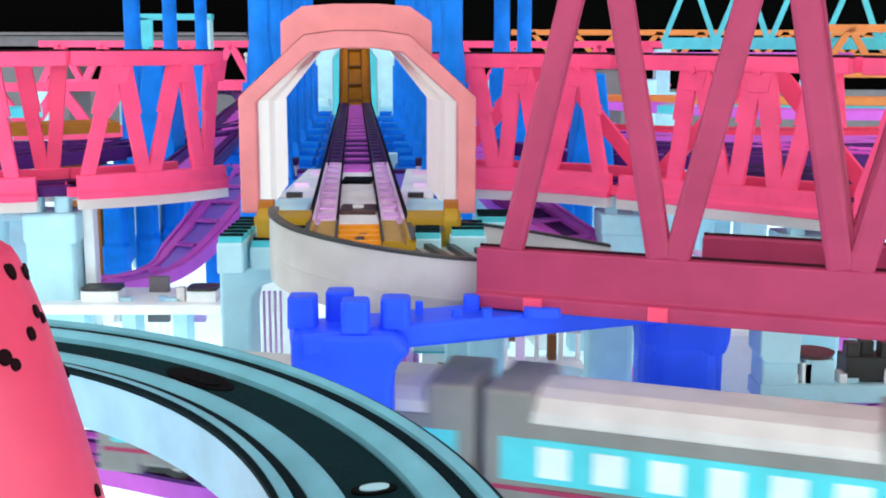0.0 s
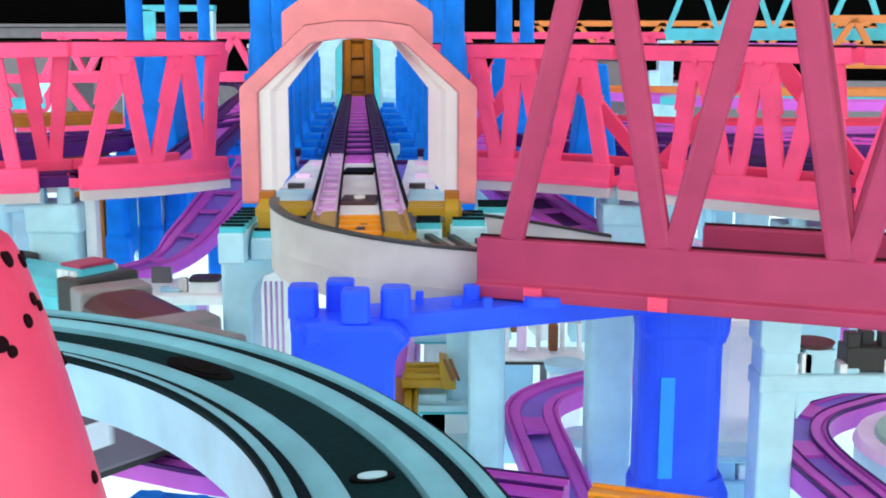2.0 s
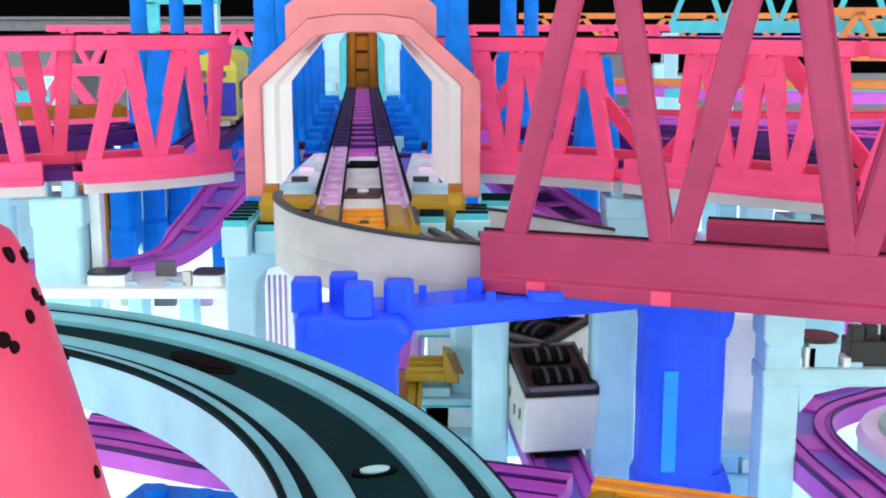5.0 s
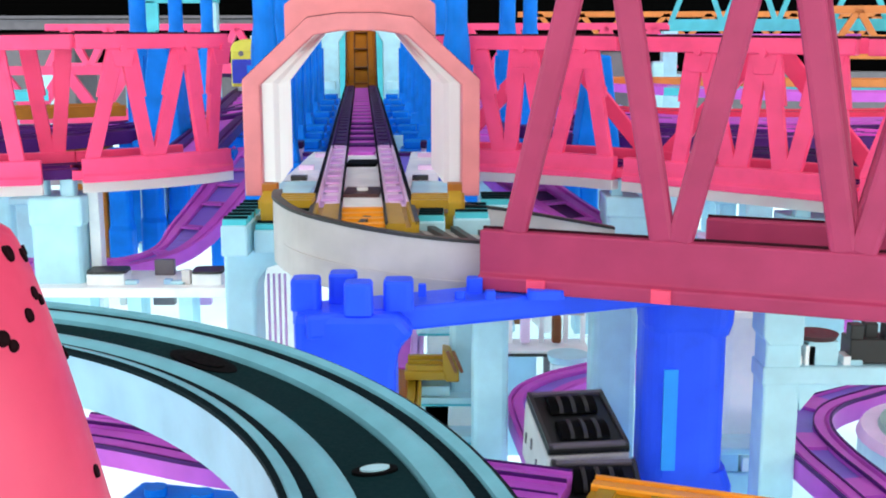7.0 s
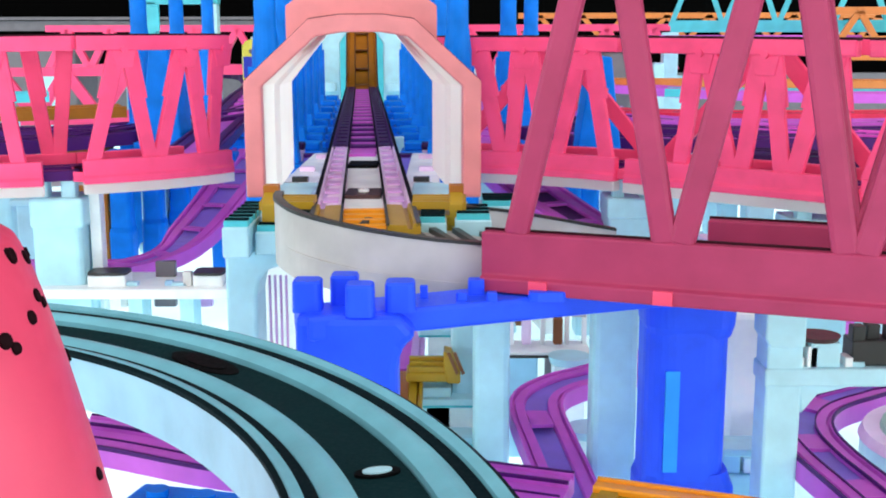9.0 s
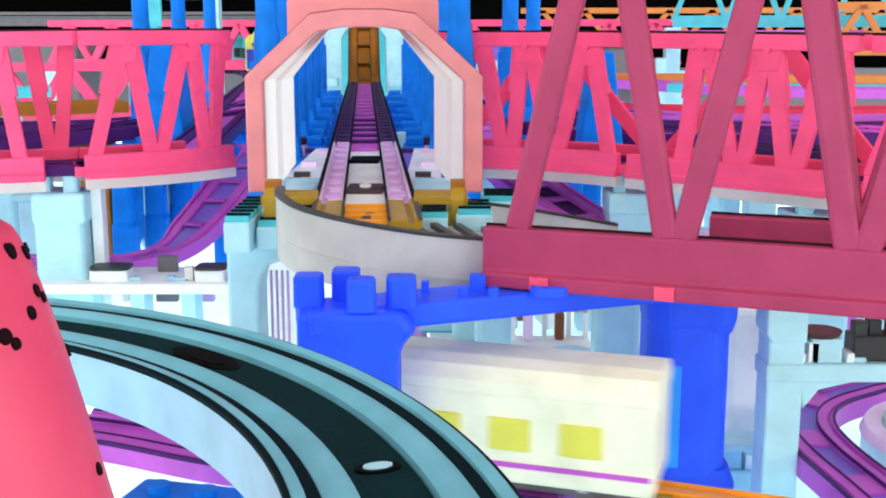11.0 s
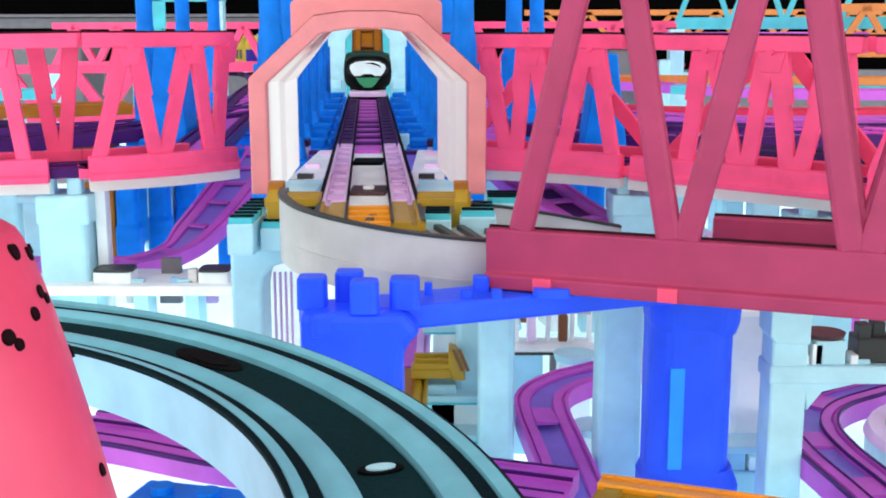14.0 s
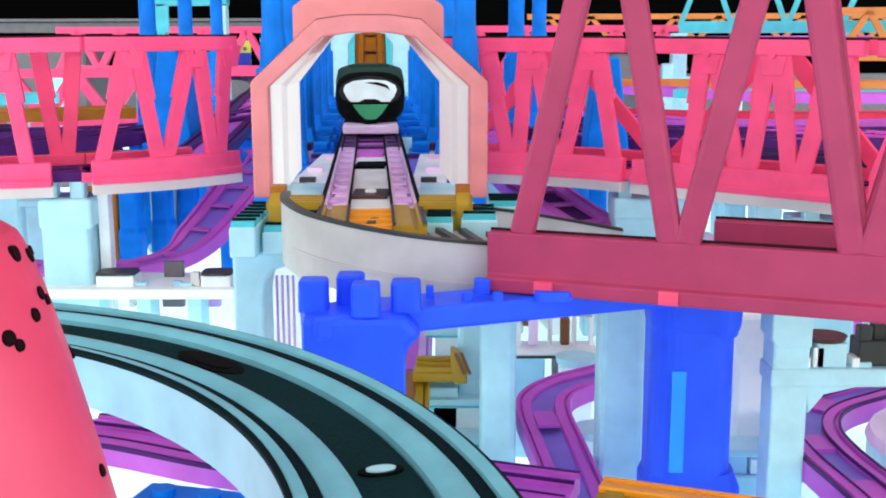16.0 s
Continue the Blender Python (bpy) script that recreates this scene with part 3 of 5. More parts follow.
def big_truss():
    """The near rose bridge: a straight truss with tall bars."""
    o, d = Vector((.0145, .42, .0845)), Vector((.936, -.35, 0)).normalized()
    nb = Vector((.35, .936, 0)).normalized()
    t = thing("rose_truss_bridge", "large deep rose straight truss bridge on a blue pier", "toy bridge", "truss bridges", at=o)
    for row, off, s0, s1 in ((0, 0.0, -.001, .24), (1, .056, .075, .26)):
        q = nb * off
        beam = add_sweep(bm_new(), [q + d * s0, q + d * s1], [(-.005, 0), (.005, 0), (.005, .0055), (.0028, .0062), (.0028, .0225), (-.0028, .0225), (-.0028, .0062), (-.005, .0055)])
        part("bottom_beam", beam, "rose", t, bevel=.0008)
        # inverted highlight of the beam's upper edge, painted as a dark strip
        part("cap_strip", add_sweep(bm_new(), [q + d * s0, q + d * s1], [(-.0032, .0220), (-.0018, .0220), (-.0018, .0233), (-.0032, .0233)]), "dark_glint", t, "dark line painted in for the edge highlight")
        chord = add_sweep(bm_new(), [q + d * s0 + Vector((0, 0, .135)), q + d * s1 + Vector((0, 0, .135))], [(-.004, 0), (.004, 0), (.004, .012), (-.004, .012)])
        part("top_chord", chord, "rose", t, bevel=.0008)
        for k in range(4):
            f0 = .0118 + .0610 * k
            for a, b in ((f0, f0 + .0268), (f0 + .0555, f0 + .0342)):
                if a < s0 or a > s1:
                    continue
                bm = add_beam(bm_new(), q + d * a + Vector((0, 0, .021)), q + d * b + Vector((0, 0, .138)), .0094, .0052, up=nb)
                part("diagonal", bm, "rose", t, bevel=.0019)
    for k in range(4):
        a = d * (.03 + .061 * k)
        part("cross_tie", add_beam(bm_new(), a + Vector((0, 0, .003)), a + nb * .056 + Vector((0, 0, .003)), .008, .005), "rose", t)
    for s in (.022, .068):
        part("clip", add_box(bm_new(), tuple(d * s - nb * .0048 + Vector((0, 0, .003))), (.007, .003, .005), rz=-20.5), "speck", t, "pale pink clip")


big_truss()


# ---- piers ----
def blue_pier():
    """Two legs joined by a studded arm, standing in the cutting and on the floor."""
    o = Vector((.0957, .446, PIT[4]))
    t = thing("stud_pier", "vivid blue two-legged toy pier with studs on its arm", "toy pier", at=tuple(o))
    a, b = Vector((-.0375, .392, 0)), Vector((.0965, .446, 0))
    d = (b - a).normalized()
    n = Vector((-d.y, d.x, 0))
    z0, z1, low = .0752, .0840, -PIT[4]
    pts = [a - d * .0150 - n * .0100, b + d * .019 - n * .0135, b + d * .019 + n * .0150, a - d * .0150 + n * .0115]
    arm = add_prism(bm_new(), [tuple(Vector((p.x - o.x, p.y - o.y, z0 + low))) for p in pts], (0, 0, z1 - z0))
    part("arm", arm, "blue", t, bevel=.0015)
    col = add_round(bm_new(), (0, 0), .0335, .033, .011, [(0, 1.0), (low + .068, 1.0), (low + .076, 1.0)])
    part("column", col, "blue", t, smooth=False)
    part("collar", add_round(bm_new(), (.001, 0), .0360, .034, .010, [(low + .0615, .93), (low + .066, 1.0), (low + .0752, 1.03)]), "blue", t)
    part("foot", add_round(bm_new(), (.0015, 0), .0390, .036, .010, [(low - .03, 1.0), (low - .002, 1.0), (low + .005, .87)]), "blue", t)
    part("stripe", add_box(bm_new(), (-.0068, -.0167, low + .028), (.0056, .0012, .042)), "stripe", t, "lighter blue strip")
    l = a - o
    leg = bm_new()
    add_prism(leg, [(l.x - .0155, l.y - .0128, low + .0835), (l.x + .021, l.y - .0128, low + .0835), (l.x + .027, l.y - .0128, low + .0765), (l.x + .0215, l.y - .0128, low + .072), (l.x + .0200, l.y - .0128, low + .064),
                    (l.x + .0200, l.y - .0128, low), (l.x - .0085, l.y - .0128, low), (l.x - .0085, l.y - .0128, low + .056), (l.x - .0125, l.y - .0128, low + .060), (l.x - .0155, l.y - .0128, low + .066)], (0, .0245, 0))
    part("leg", leg, "blue", t, bevel=.0028)
    for x, y, w, h in ((-0.0495, 0.3909, 0.0105, 0.0108), (-0.0371, 0.4, 0.0103, 0.0108), (-0.0304, 0.3842, 0.0101, 0.0108), (-0.0167, 0.391, 0.0108, 0.0102), (-0.0087, 0.4081, 0.003, 0.0045), (0.0108, 0.4149, 0.0062, 0.0055), (0.0052, 0.404, 0.004, 0.003), (0.0163, 0.4039, 0.004, 0.003), (0.0368, 0.4093, 0.014, 0.003)):
        part("stud", add_round(bm_new(), (x - o.x, y - o.y), w, w, w * .22, [(low + z1 - .0005, 1.0), (low + z1 + h * .92, .97), (low + z1 + h, .88)], 3), "blue", t)


blue_pier()


def pale_pier(x, y, h, w, d, label="pale blue plastic pier with a studded head", head=True, rz=0, studs=2, mat="pale", base=0.0):
    t = thing("pale_pier", label, "toy pier", "pale piers", at=(x, y, base))
    h -= base
    part("shaft", add_box(bm_new(), (0, 0, h * .42), (w * .93, d * .90, h * .84), rz=rz, top=.97), mat, t, bevel=.003)
    part("foot", add_box(bm_new(), (0, 0, .004), (w * 1.15, d * 1.15, .008), rz=rz), mat, t, bevel=.002)
    if head:
        bm = bm_new()
        add_box(bm, (0, 0, h - .007), (w * 1.02, d, .012), rz=rz)
        part("head", bm, mat, t, bevel=.0012)
        part("neck", add_box(bm_new(), (0, 0, h - .020), (w * .95, d * .92, .016), rz=rz, top=1.04), mat, t, bevel=.002)
        r = Matrix.Rotation(radians(rz), 3, "Z")
        for k in range(studs):
            p = r @ Vector(((k - (studs - 1) / 2) * w * .55, -d * .2, 0))
            part("stud", add_box(bm_new(), (p.x, p.y, h + .004), (w * .24, w * .24, .011), rz=rz), "pale", t, bevel=.0008)
    return t


pale_pier(-.305, .665, .0848, .040, .036)
pale_pier(.015, .572, .086, .029, .026, label="pale blue pier under the arch blocks", base=PIT[4])
pale_pier(.110, .678, .0848, .030, .034)
pale_pier(-.088, .600, .080, .034, .020, label="pale pier behind the flared one", head=False, mat="white")
pale_pier(.199, .604, .0838, .034, .034)
pale_pier(.0210, .525, .080, .0190, .020, label="slim pale blue pier below the grey curve", head=False, base=PIT[4])
pale_pier(.0765, .505, .084, .0225, .022, label="pale blue square pier behind the blue one", head=False, base=PIT[4])
pale_pier(.1345, .50, .080, .0190, .020, label="white capped pier behind the blue one", head=False, mat="white", base=PIT[4])
pale_pier(.285, .55, .0885, .034, .030)
pale_pier(-.05, .90, .09, .04, .04, label="pale pier under the far track")
pale_pier(-.09, 1.25, .09, .04, .04, label="pale pier under the far track")
pale_pier(-.12, 1.6, .09, .04, .04, label="pale pier under the far track")


def bridge_pier():
    """The plain square pier carrying the pink curve, with a sloped head and two studs."""
    t = thing("pale_pier", "pale blue square pier with a sloped head under the pink bridge", "toy pier", "pale piers", at=(-.2290, .666, 0))
    part("shaft", add_round(bm_new(), (0, 0), .0300, .030, .004, [(0, 1.04), (.006, 1.0), (.066, .98), (.072, .99)], 3), "pale", t)
    part("head", add_box(bm_new(), (.0008, 0, .0770), (.0318, .0315, .0180)), "pale", t, bevel=.002)
    for u in (-.0085, .0075):
        part("stud", add_round(bm_new(), (u, -.008), .0088, .009, .002, [(.0855, 1.0), (.0955, .98)], 3), "pale", t)
    t2 = thing("slim_support", "slim white upright standing beside the pale pier", "toy pier", "slim supports", at=(-.2095, .668, 0))
    part("shaft", add_box(bm_new(), (0, 0, .044), (.0065, .010, .088)), "white", t2, bevel=.0008)
    part("foot", add_box(bm_new(), (0, 0, .002), (.012, .014, .004)), "white", t2, bevel=.0008)


def flared_pier():
    """The pale pier with a flared head below the ribbed blocks."""
    t = thing("pale_pier", "pale blue pier with a one-sided flared head under the ribbed blocks", "toy pier", "pale piers", at=(-.0938, .515, 0))
    part("shaft", add_prism(bm_new(), [(-.0070, -.013, 0), (.0070, -.013, 0), (.0070, -.013, .062), (.0085, -.013, .0695), (.0125, -.013, .0745), (.0200, -.013, .0770), (.0200, -.013, .0832), (-.0070, -.013, .0832)], (0, .026, 0)), "pale", t, bevel=.0016)
    # thin dark sheet in place of the head's inverted top highlight
    part("edge", add_box(bm_new(), (.0065, 0, .0838), (.0272, .027, .0010)), "groove", t, "dark line painted in for the edge highlight")
    for k in range(4):
        part("flute", add_box(bm_new(), (.0100 + .0026 * k, .006, .034), (.0010, .0016, .068)), "orchid", t, "thin lilac rod")


bridge_pier()
flared_pier()


def portal(x, y):
    """A pale gantry whose arm reaches over the purple curve."""
    t = thing("gantry_pier", "pale blue gantry pier with blocks on its arm", "toy pier", at=(x, y, 0))
    part("column", add_box(bm_new(), (0, 0, (.088 + PIT[4]) / 2), (.0145, .016, .088 - PIT[4])), "pale", t, bevel=.0012)
    part("collar", add_prism(bm_new(), [(-.0085, -.0092, .088), (.0075, -.0092, .088), (.0075, -.0092, .058), (-.0062, -.0092, .058), (-.0085, -.0092, .0615)], (0, .018, 0)), "pale", t, bevel=.0008)
    part("arm", add_box(bm_new(), (.052, 0, .0455), (.12, .018, .0075)), "pale", t, bevel=.001)
    bm = bm_new()
    add_prism(bm, [(.006, -.007, .042), (.030, -.007, .042), (.014, -.007, .038), (.008, -.007, .030)], (0, .014, 0))
    part("bracket", bm, "pale", t, bevel=.0008)
    for k, (u, w, h, m) in enumerate(((.0068, .003, .004, "white"), (.0165, .012, .0100, "pale"), (.0115, .0042, .0085, "white"), (.0262, .003, .004, "white"), (.0300, .005, .0022, "pale"), (.0440, .003, .006, "white"))):
        part("block", add_box(bm_new(), (u, -.002, .049 + h / 2), (w, .008, h)), m, t, bevel=.0004)
    part("disc", add_rod(bm_new(), (.0150, .000, .0592), (.0150, .000, .0612), .0078, .0088, 24), "cocoa", t, "dark flat disc")
    b = part("dark_base", add_box(bm_new(), (.0395, .001, .0545), (.024, .012, .010)), "charcoal", t, "charcoal stud block", bevel=.0006)
    for k in range(3):
        part("dark_stud", add_box(bm_new(), (.0302 + .0068 * k, -.001 + .003 * (k % 2), .0620), (.0052, .006, .0065)), "charcoal", t, bevel=.0006)


portal(.1336, .440)


# ---- near curve, slide and the grey bend ----
TEAL = arc(-.2444, .1558, .2424, -25, 128, .0918, .0775, 90)
track("pale teal curved toy track with a dark bed", TEAL, TW, "teal", "teal_bed", height=.017, lip="groove", groove=(.405, .345), name="curved_track")


def teal_fittings():
    """A long slot and a hole in the dark bed of the near curve."""
    for ang, mat, ring_mat, ln, wd, lab in ((19.2, "pale", "black", .0034, .0018, "pale oval button"), (45.0, "black", "black", .0034, .0105, "long black hole")):
        k = (ang + 25) / 153
        x, y, z = -.2444 + .2424 * math.cos(radians(ang)), .1558 + .2424 * math.sin(radians(ang)), .0918 + (.0775 - .0918) * k
        t = thing("track_slot", lab + " set in the teal track bed", "track slot", "track slots", at=(x, y, z - .0028))
        for r, m, h in ((1.55, ring_mat, .0007), (1.0, mat, .0011)):
            b = bm_new()
            pts = [(ln * r * math.cos(2 * math.pi * q / 20), wd * r * math.sin(2 * math.pi * q / 20), 0) for q in range(20)]
            add_prism(b, pts, (0, 0, h))
            part("inlay" if r == 1.0 else "rim", b, m, t).matrix_basis = pose(0, 0, 0, 0, 0, ang)


teal_fittings()


def slide():
    """The pink speckled slope close by: a rounded flank that falls away to the side."""
    t = thing("speckled_slide", "bright pink curved slide with dark speckles", "toy slide", at=(-.09, .168, 0))

    def flank(f, a):
        """A place on the flank: f from the crown down, a round it."""
        z = .1495 - .1495 * f
        edge = .0210 + .0125 * f ** .42 + .024 * f
        return Vector((edge - .030 + .030 * math.cos(a), .030 * math.sin(a), z))
    bm, rings, n = bm_new(), [], 16
    for i in range(30):
        f = (i / 29) ** 1.5
        rg = [bm.verts.new(flank(f, -math.pi / 2 + math.pi * k / (n - 1))) for k in range(n)]
        rg += [bm.verts.new((-.06, .030, .1495 - .1495 * f)), bm.verts.new((-.06, -.030, .1495 - .1495 * f))]
        rings.append(rg)
    m = len(rings[0])
    for a, b in zip(rings, rings[1:]):
        for k in range(m):
            bm.faces.new((a[k], a[(k + 1) % m], b[(k + 1) % m], b[k]))
    bm.faces.new(rings[0])
    bm.faces.new(rings[-1][::-1])
    part("shell", bm, "speck", t, smooth=True)
    for f, a, r in ((0.017, 0.04, 0.0019), (0.027, 0.26, 0.0017), (0.062, 0.12, 0.0016), (0.072, 0.19, 0.0013), (0.077, -0.05, 0.0016), (0.087, -0.32, 0.0018), (0.097, -0.27, 0.0014), (0.143, 0.43, 0.0017), (0.258, 0.12, 0.0016), (0.027, 0.41, 0.0012)):
        p, nrm = flank(f, a), Vector((math.cos(a), math.sin(a), .35)).normalized()
        r *= .85
        part("speckle", add_rod(bm_new(), p - nrm * .001, p + nrm * .0003, r, r * .8, 12), "spot", t, "dark red speckle")


slide()


def grey_bend():
    t = thing("grey_curve", "grey high-walled curved chute leading from the arch", "toy track", at=(-.03, .44, .09))
    o = Vector((-.03, .44, .09))
    near = glide([(-.0715, .478, .1135), (-.0695, .462, .1125), (-.058, .445, .1095), (-.036, .436, .1055), (-.008, .4335, .1015), (.022, .436, .0985), (.055, .438, .096)], 36)
    far = glide([(.003, .505, .1035), (.022, .513, .1005), (.045, .520, .096), (.079, .524, .0893)], 20)
    for pth in (near, far):
        q = [tuple(Vector(p) - o) for p in pth]
        part("wall", add_sweep(bm_new(), q, [(-.0014, -.027), (.0014, -.027), (.0014, 0), (-.0014, 0)]), "grey", t)
        # charcoal strip paints the inverted highlight on the wall's top edge
        part("rim", add_sweep(bm_new(), q, [(-.0019, -.0006), (.0019, -.0006), (.0019, .0007), (-.0019, .0007)]), "charcoal", t, "dark line painted in for the rim highlight")
    seam = [tuple(Vector(p) - o - Vector((0, .0016, .0165))) for p in near]
    part("seam", add_sweep(bm_new(), seam, [(-.0006, -.0005), (.0006, -.0005), (.0006, .0005), (-.0006, .0005)]), "grey", t)
    floor_p = glide([(-.038, .462, .1005), (-.02, .462, .098), (.01, .47, .094), (.05, .478, .088)], 18)
    q = [tuple(Vector(p) - o) for p in floor_p]
    part("bed", add_sweep(bm_new(), q, [(-.022, -.003), (.022, -.003), (.022, 0), (-.022, 0)]), "grey", t)
    for p, a in spots_along(q, .011, .003):
        part("rib", add_box(bm_new(), (0, 0, 0), (.003, .034, .003)), "charcoal", t).matrix_basis = pose(p.x, p.y, p.z + .001, 0, 0, a)


grey_bend()

# ---- purple tracks on and near the floor ----
FLOOR_LINE = glide([(.34, .30, .012), (.22, .335, .012), (.10, .380, .012), (.0, .415, .012), (-.08, .434, .012), (-.15, .464, .012), (-.25, .49, .012), (-.36, .50, .012)], 80)
track("purple toy track along the floor", FLOOR_LINE[29:60], TW * .74, "purple", "purple", height=.0085, lip="dark_purple")
track("ochre toy track along the floor", FLOOR_LINE[8:29], TW * .74, "orange", "gold", ties="gold", tie_step=.02)
track("purple toy track beyond the ochre one", FLOOR_LINE[60:], TW * .74, "purple", "violet_bed", ties="purple", tie_step=.02)
BRANCH = glide([(.70, .80, .020), (.42, .73, .020), (.26, .66, .018), (.14, .602, .012), (.105, .585, .008), (.0754, .5736, .004), (.0600, .5670, .002), (.0480, .557, -.001), (.0446, .5405, -.004), (.0488, .512, -.0105), (.0530, .4815, -.0160), (.0585, .440, -.0255), (.0600, .410, -.0370), (.061, .370, -.0470), (.061, .25, -.048), (.061, .0, -.048), (.061, -.40, -.048)], 160)
track("purple toy track branch sloping to the floor", BRANCH[:132], TW * .60, "purple", "violet_bed", height=.009, ties="purple", tie_step=.085)
SIDE_LOOP = glide([(.172, .28, .012), (.164, .34, .012), (.158, .40, .012), (.1535, .44, .012), (.1545, .470, .0125), (.166, .495, .013), (.188, .512, .014), (.22, .524, .015), (.32, .535, .016)], 60)
track("purple curved toy track round a pale disc", SIDE_LOOP, .0265, "purple", "violet_bed", height=.010, ties="purple", tie_step=.05, lip="dark_purple")
RAMP_L = glide([(-.148, .88, .092), (-.157, .80, .072), (-.170, .755, .053), (-.186, .735, .039), (-.214, .728, .032), (-.25, .735, .029), (-.34, .745, .028)], 36)
track("purple toy track ramp below the pink bridge", RAMP_L, TW * .84, "purple", "violet_bed", height=.009, ties="purple", tie_step=.03)
RAMP_R = glide([(.035, .90, .09), (.045, .80, .085), (.062, .72, .078), (.10, .66, .06)], 20)
track("purple toy track ramp behind the grey chute", RAMP_R, TW * .9, "purple", "dark_purple", height=.008, ties="purple", tie_step=.03)
for ctrl, mat, bed in (([(.036, 2.5, .1095), (.035, 2.2, .1095), (.036, 1.9, .1095), (.040, 1.3, .1075), (.030, .94, .1055), (.030, .81, .103), (.038, .772, .1018)], "dark_purple", "purple"),
                       ([(.075, .93, .106), (.12, .86, .104), (.22, .84, .104), (.36, .86, .104)], "dark_purple", "purple"),
                       ([(-.80, .62, .101), (-.55, .645, .101), (-.42, .665, .1012), (-.35, .675, .1015)], "dark_purple", "purple"),
                       ([(-.200, 1.06, .1065), (-.222, 1.28, .1125), (-.240, 1.45, .1135), (-.29, 1.75, .1135), (-.45, 2.05, .1135), (-1.2, 2.3, .1135)], "dark_purple", "purple"),
                       ([(.05, 1.3, .11), (.14, 1.08, .11), (.30, 1.02, .11), (.55, 1.05, .11)], "red", "dark_purple"),
                       ([(.15, 1.5, .118), (.35, 1.22, .118), (.62, 1.2, .118)], "purple", "magenta"),
                       ([(.25, .92, .105), (.36, .83, .105), (.42, .76, .105)], "magenta", "purple"),
                       ([(.095, 1.00, .107), (.15, .925, .106), (.25, .905, .105), (.45, .93, .105)], "dark_purple", "plum"),
                       ([(.11, 1.14, .109), (.18, .985, .108), (.30, .955, .107), (.52, .98, .107)], "purple", "dark_purple"),
                       ([(.19, .79, .100), (.27, .745, .100), (.34, .68, .099)], "plum", "dark_purple"),
                       ([(-.55, .80, .103), (-.42, .81, .103), (-.33, .83, .1035), (-.26, .90, .105), (-.225, 1.0, .107)], "dark_purple", "plum"),
                       ([(-.62, .90, .106), (-.48, .88, .106), (-.36, .93, .107)], "plum", "purple"),
                       ([(-.185, 1.25, .108), (-.195, 1.08, .1075), (-.24, .98, .106), (-.32, .93, .104), (-.46, .92, .104)], "dark_purple", "purple"),
                       ([(-.62, 1.05, .115), (-.42, 1.0, .115), (-.30, 1.05, .115)], "brown", "orange"),
                       ([(-.75, 1.3, .12), (-.55, 1.16, .12), (-.42, 1.2, .12)], "cyan", "far_teal")):
    pth = glide(ctrl, 26)
    track("far toy track raised on piers", pth, TW, mat, bed, height=.010, ties=bed, tie_step=.05)
    for p in (pth[4], pth[13], pth[22]):
        pale_pier(p[0], p[1], p[2] - .0105, .022, .022, label="pale pier under a raised far track", head=False)


def pale_disc(x, y, z, r, mat, label):
    t = thing("round_turntable", label, "turntable", at=(x, y, 0))
    part("base", add_rod(bm_new(), (0, 0, 0), (0, 0, z), r, r, 40), "pale", t)
    bm = add_rod(bm_new(), (0, 0, z), (0, 0, z + .004), r * 1.02, r * .98, 40)
    part("rim", bm, "lilac", t)
    part("top", add_rod(bm_new(), (0, 0, z + .0035), (0, 0, z + .0062), r * .84, r * .82, 48), mat, t)


pale_disc(.2235, .452, .010, .0475, "lagoon", "pale lilac-rimmed round turntable inside the curve")


# ---- low clutter on the floor between the piers ----
def low_deck():
    t = thing("low_deck", "pale blue low platform deck on short legs", "toy deck", at=(-.168, .665, 0))
    part("top", add_box(bm_new(), (0, 0, .031), (.17, .05, .006)), "white", t, bevel=.001)
    for k in range(6):
        part("leg", add_box(bm_new(), (-.075 + .03 * k, -.01, .014), (.008, .02, .028)), "pale", t)
    for u, w in ((-.0320, .0225), (.0275, .0175)):
        part("stub", add_box(bm_new(), (u, -.01, .0370), (w, .016, .0075)), "white", t, bevel=.001)
        part("lid", add_round(bm_new(), (u, -.01), w * 1.04, .018, .004, [(.0407, 1.0), (.0422, .98)], 3), "charcoal", t, "dark flat lid")
    for u, w, h, m in ((-.004, .0120, .0095, "smoke"), (.0150, .0050, .0085, "stain"), (-.018, .008, .0022, "pale"), (.004, .0045, .0030, "ice"), (.010, .010, .0020, "pale"), (-.0445, .005, .005, "smoke")):
        part("fitting", add_box(bm_new(), (u, -.014 if m != "smoke" else .012, .0340 + h / 2), (w, .005, h)), m, t, bevel=.0005)
    for u, w, m in ((-.003, .0130, "smoke"), (.0210, .0090, "orchid"), (-.028, .004, "stain")):
        part("window", add_box(bm_new(), (u, .004, .0215), (w, .006, .0085)), m, t, bevel=.0005)


low_deck()


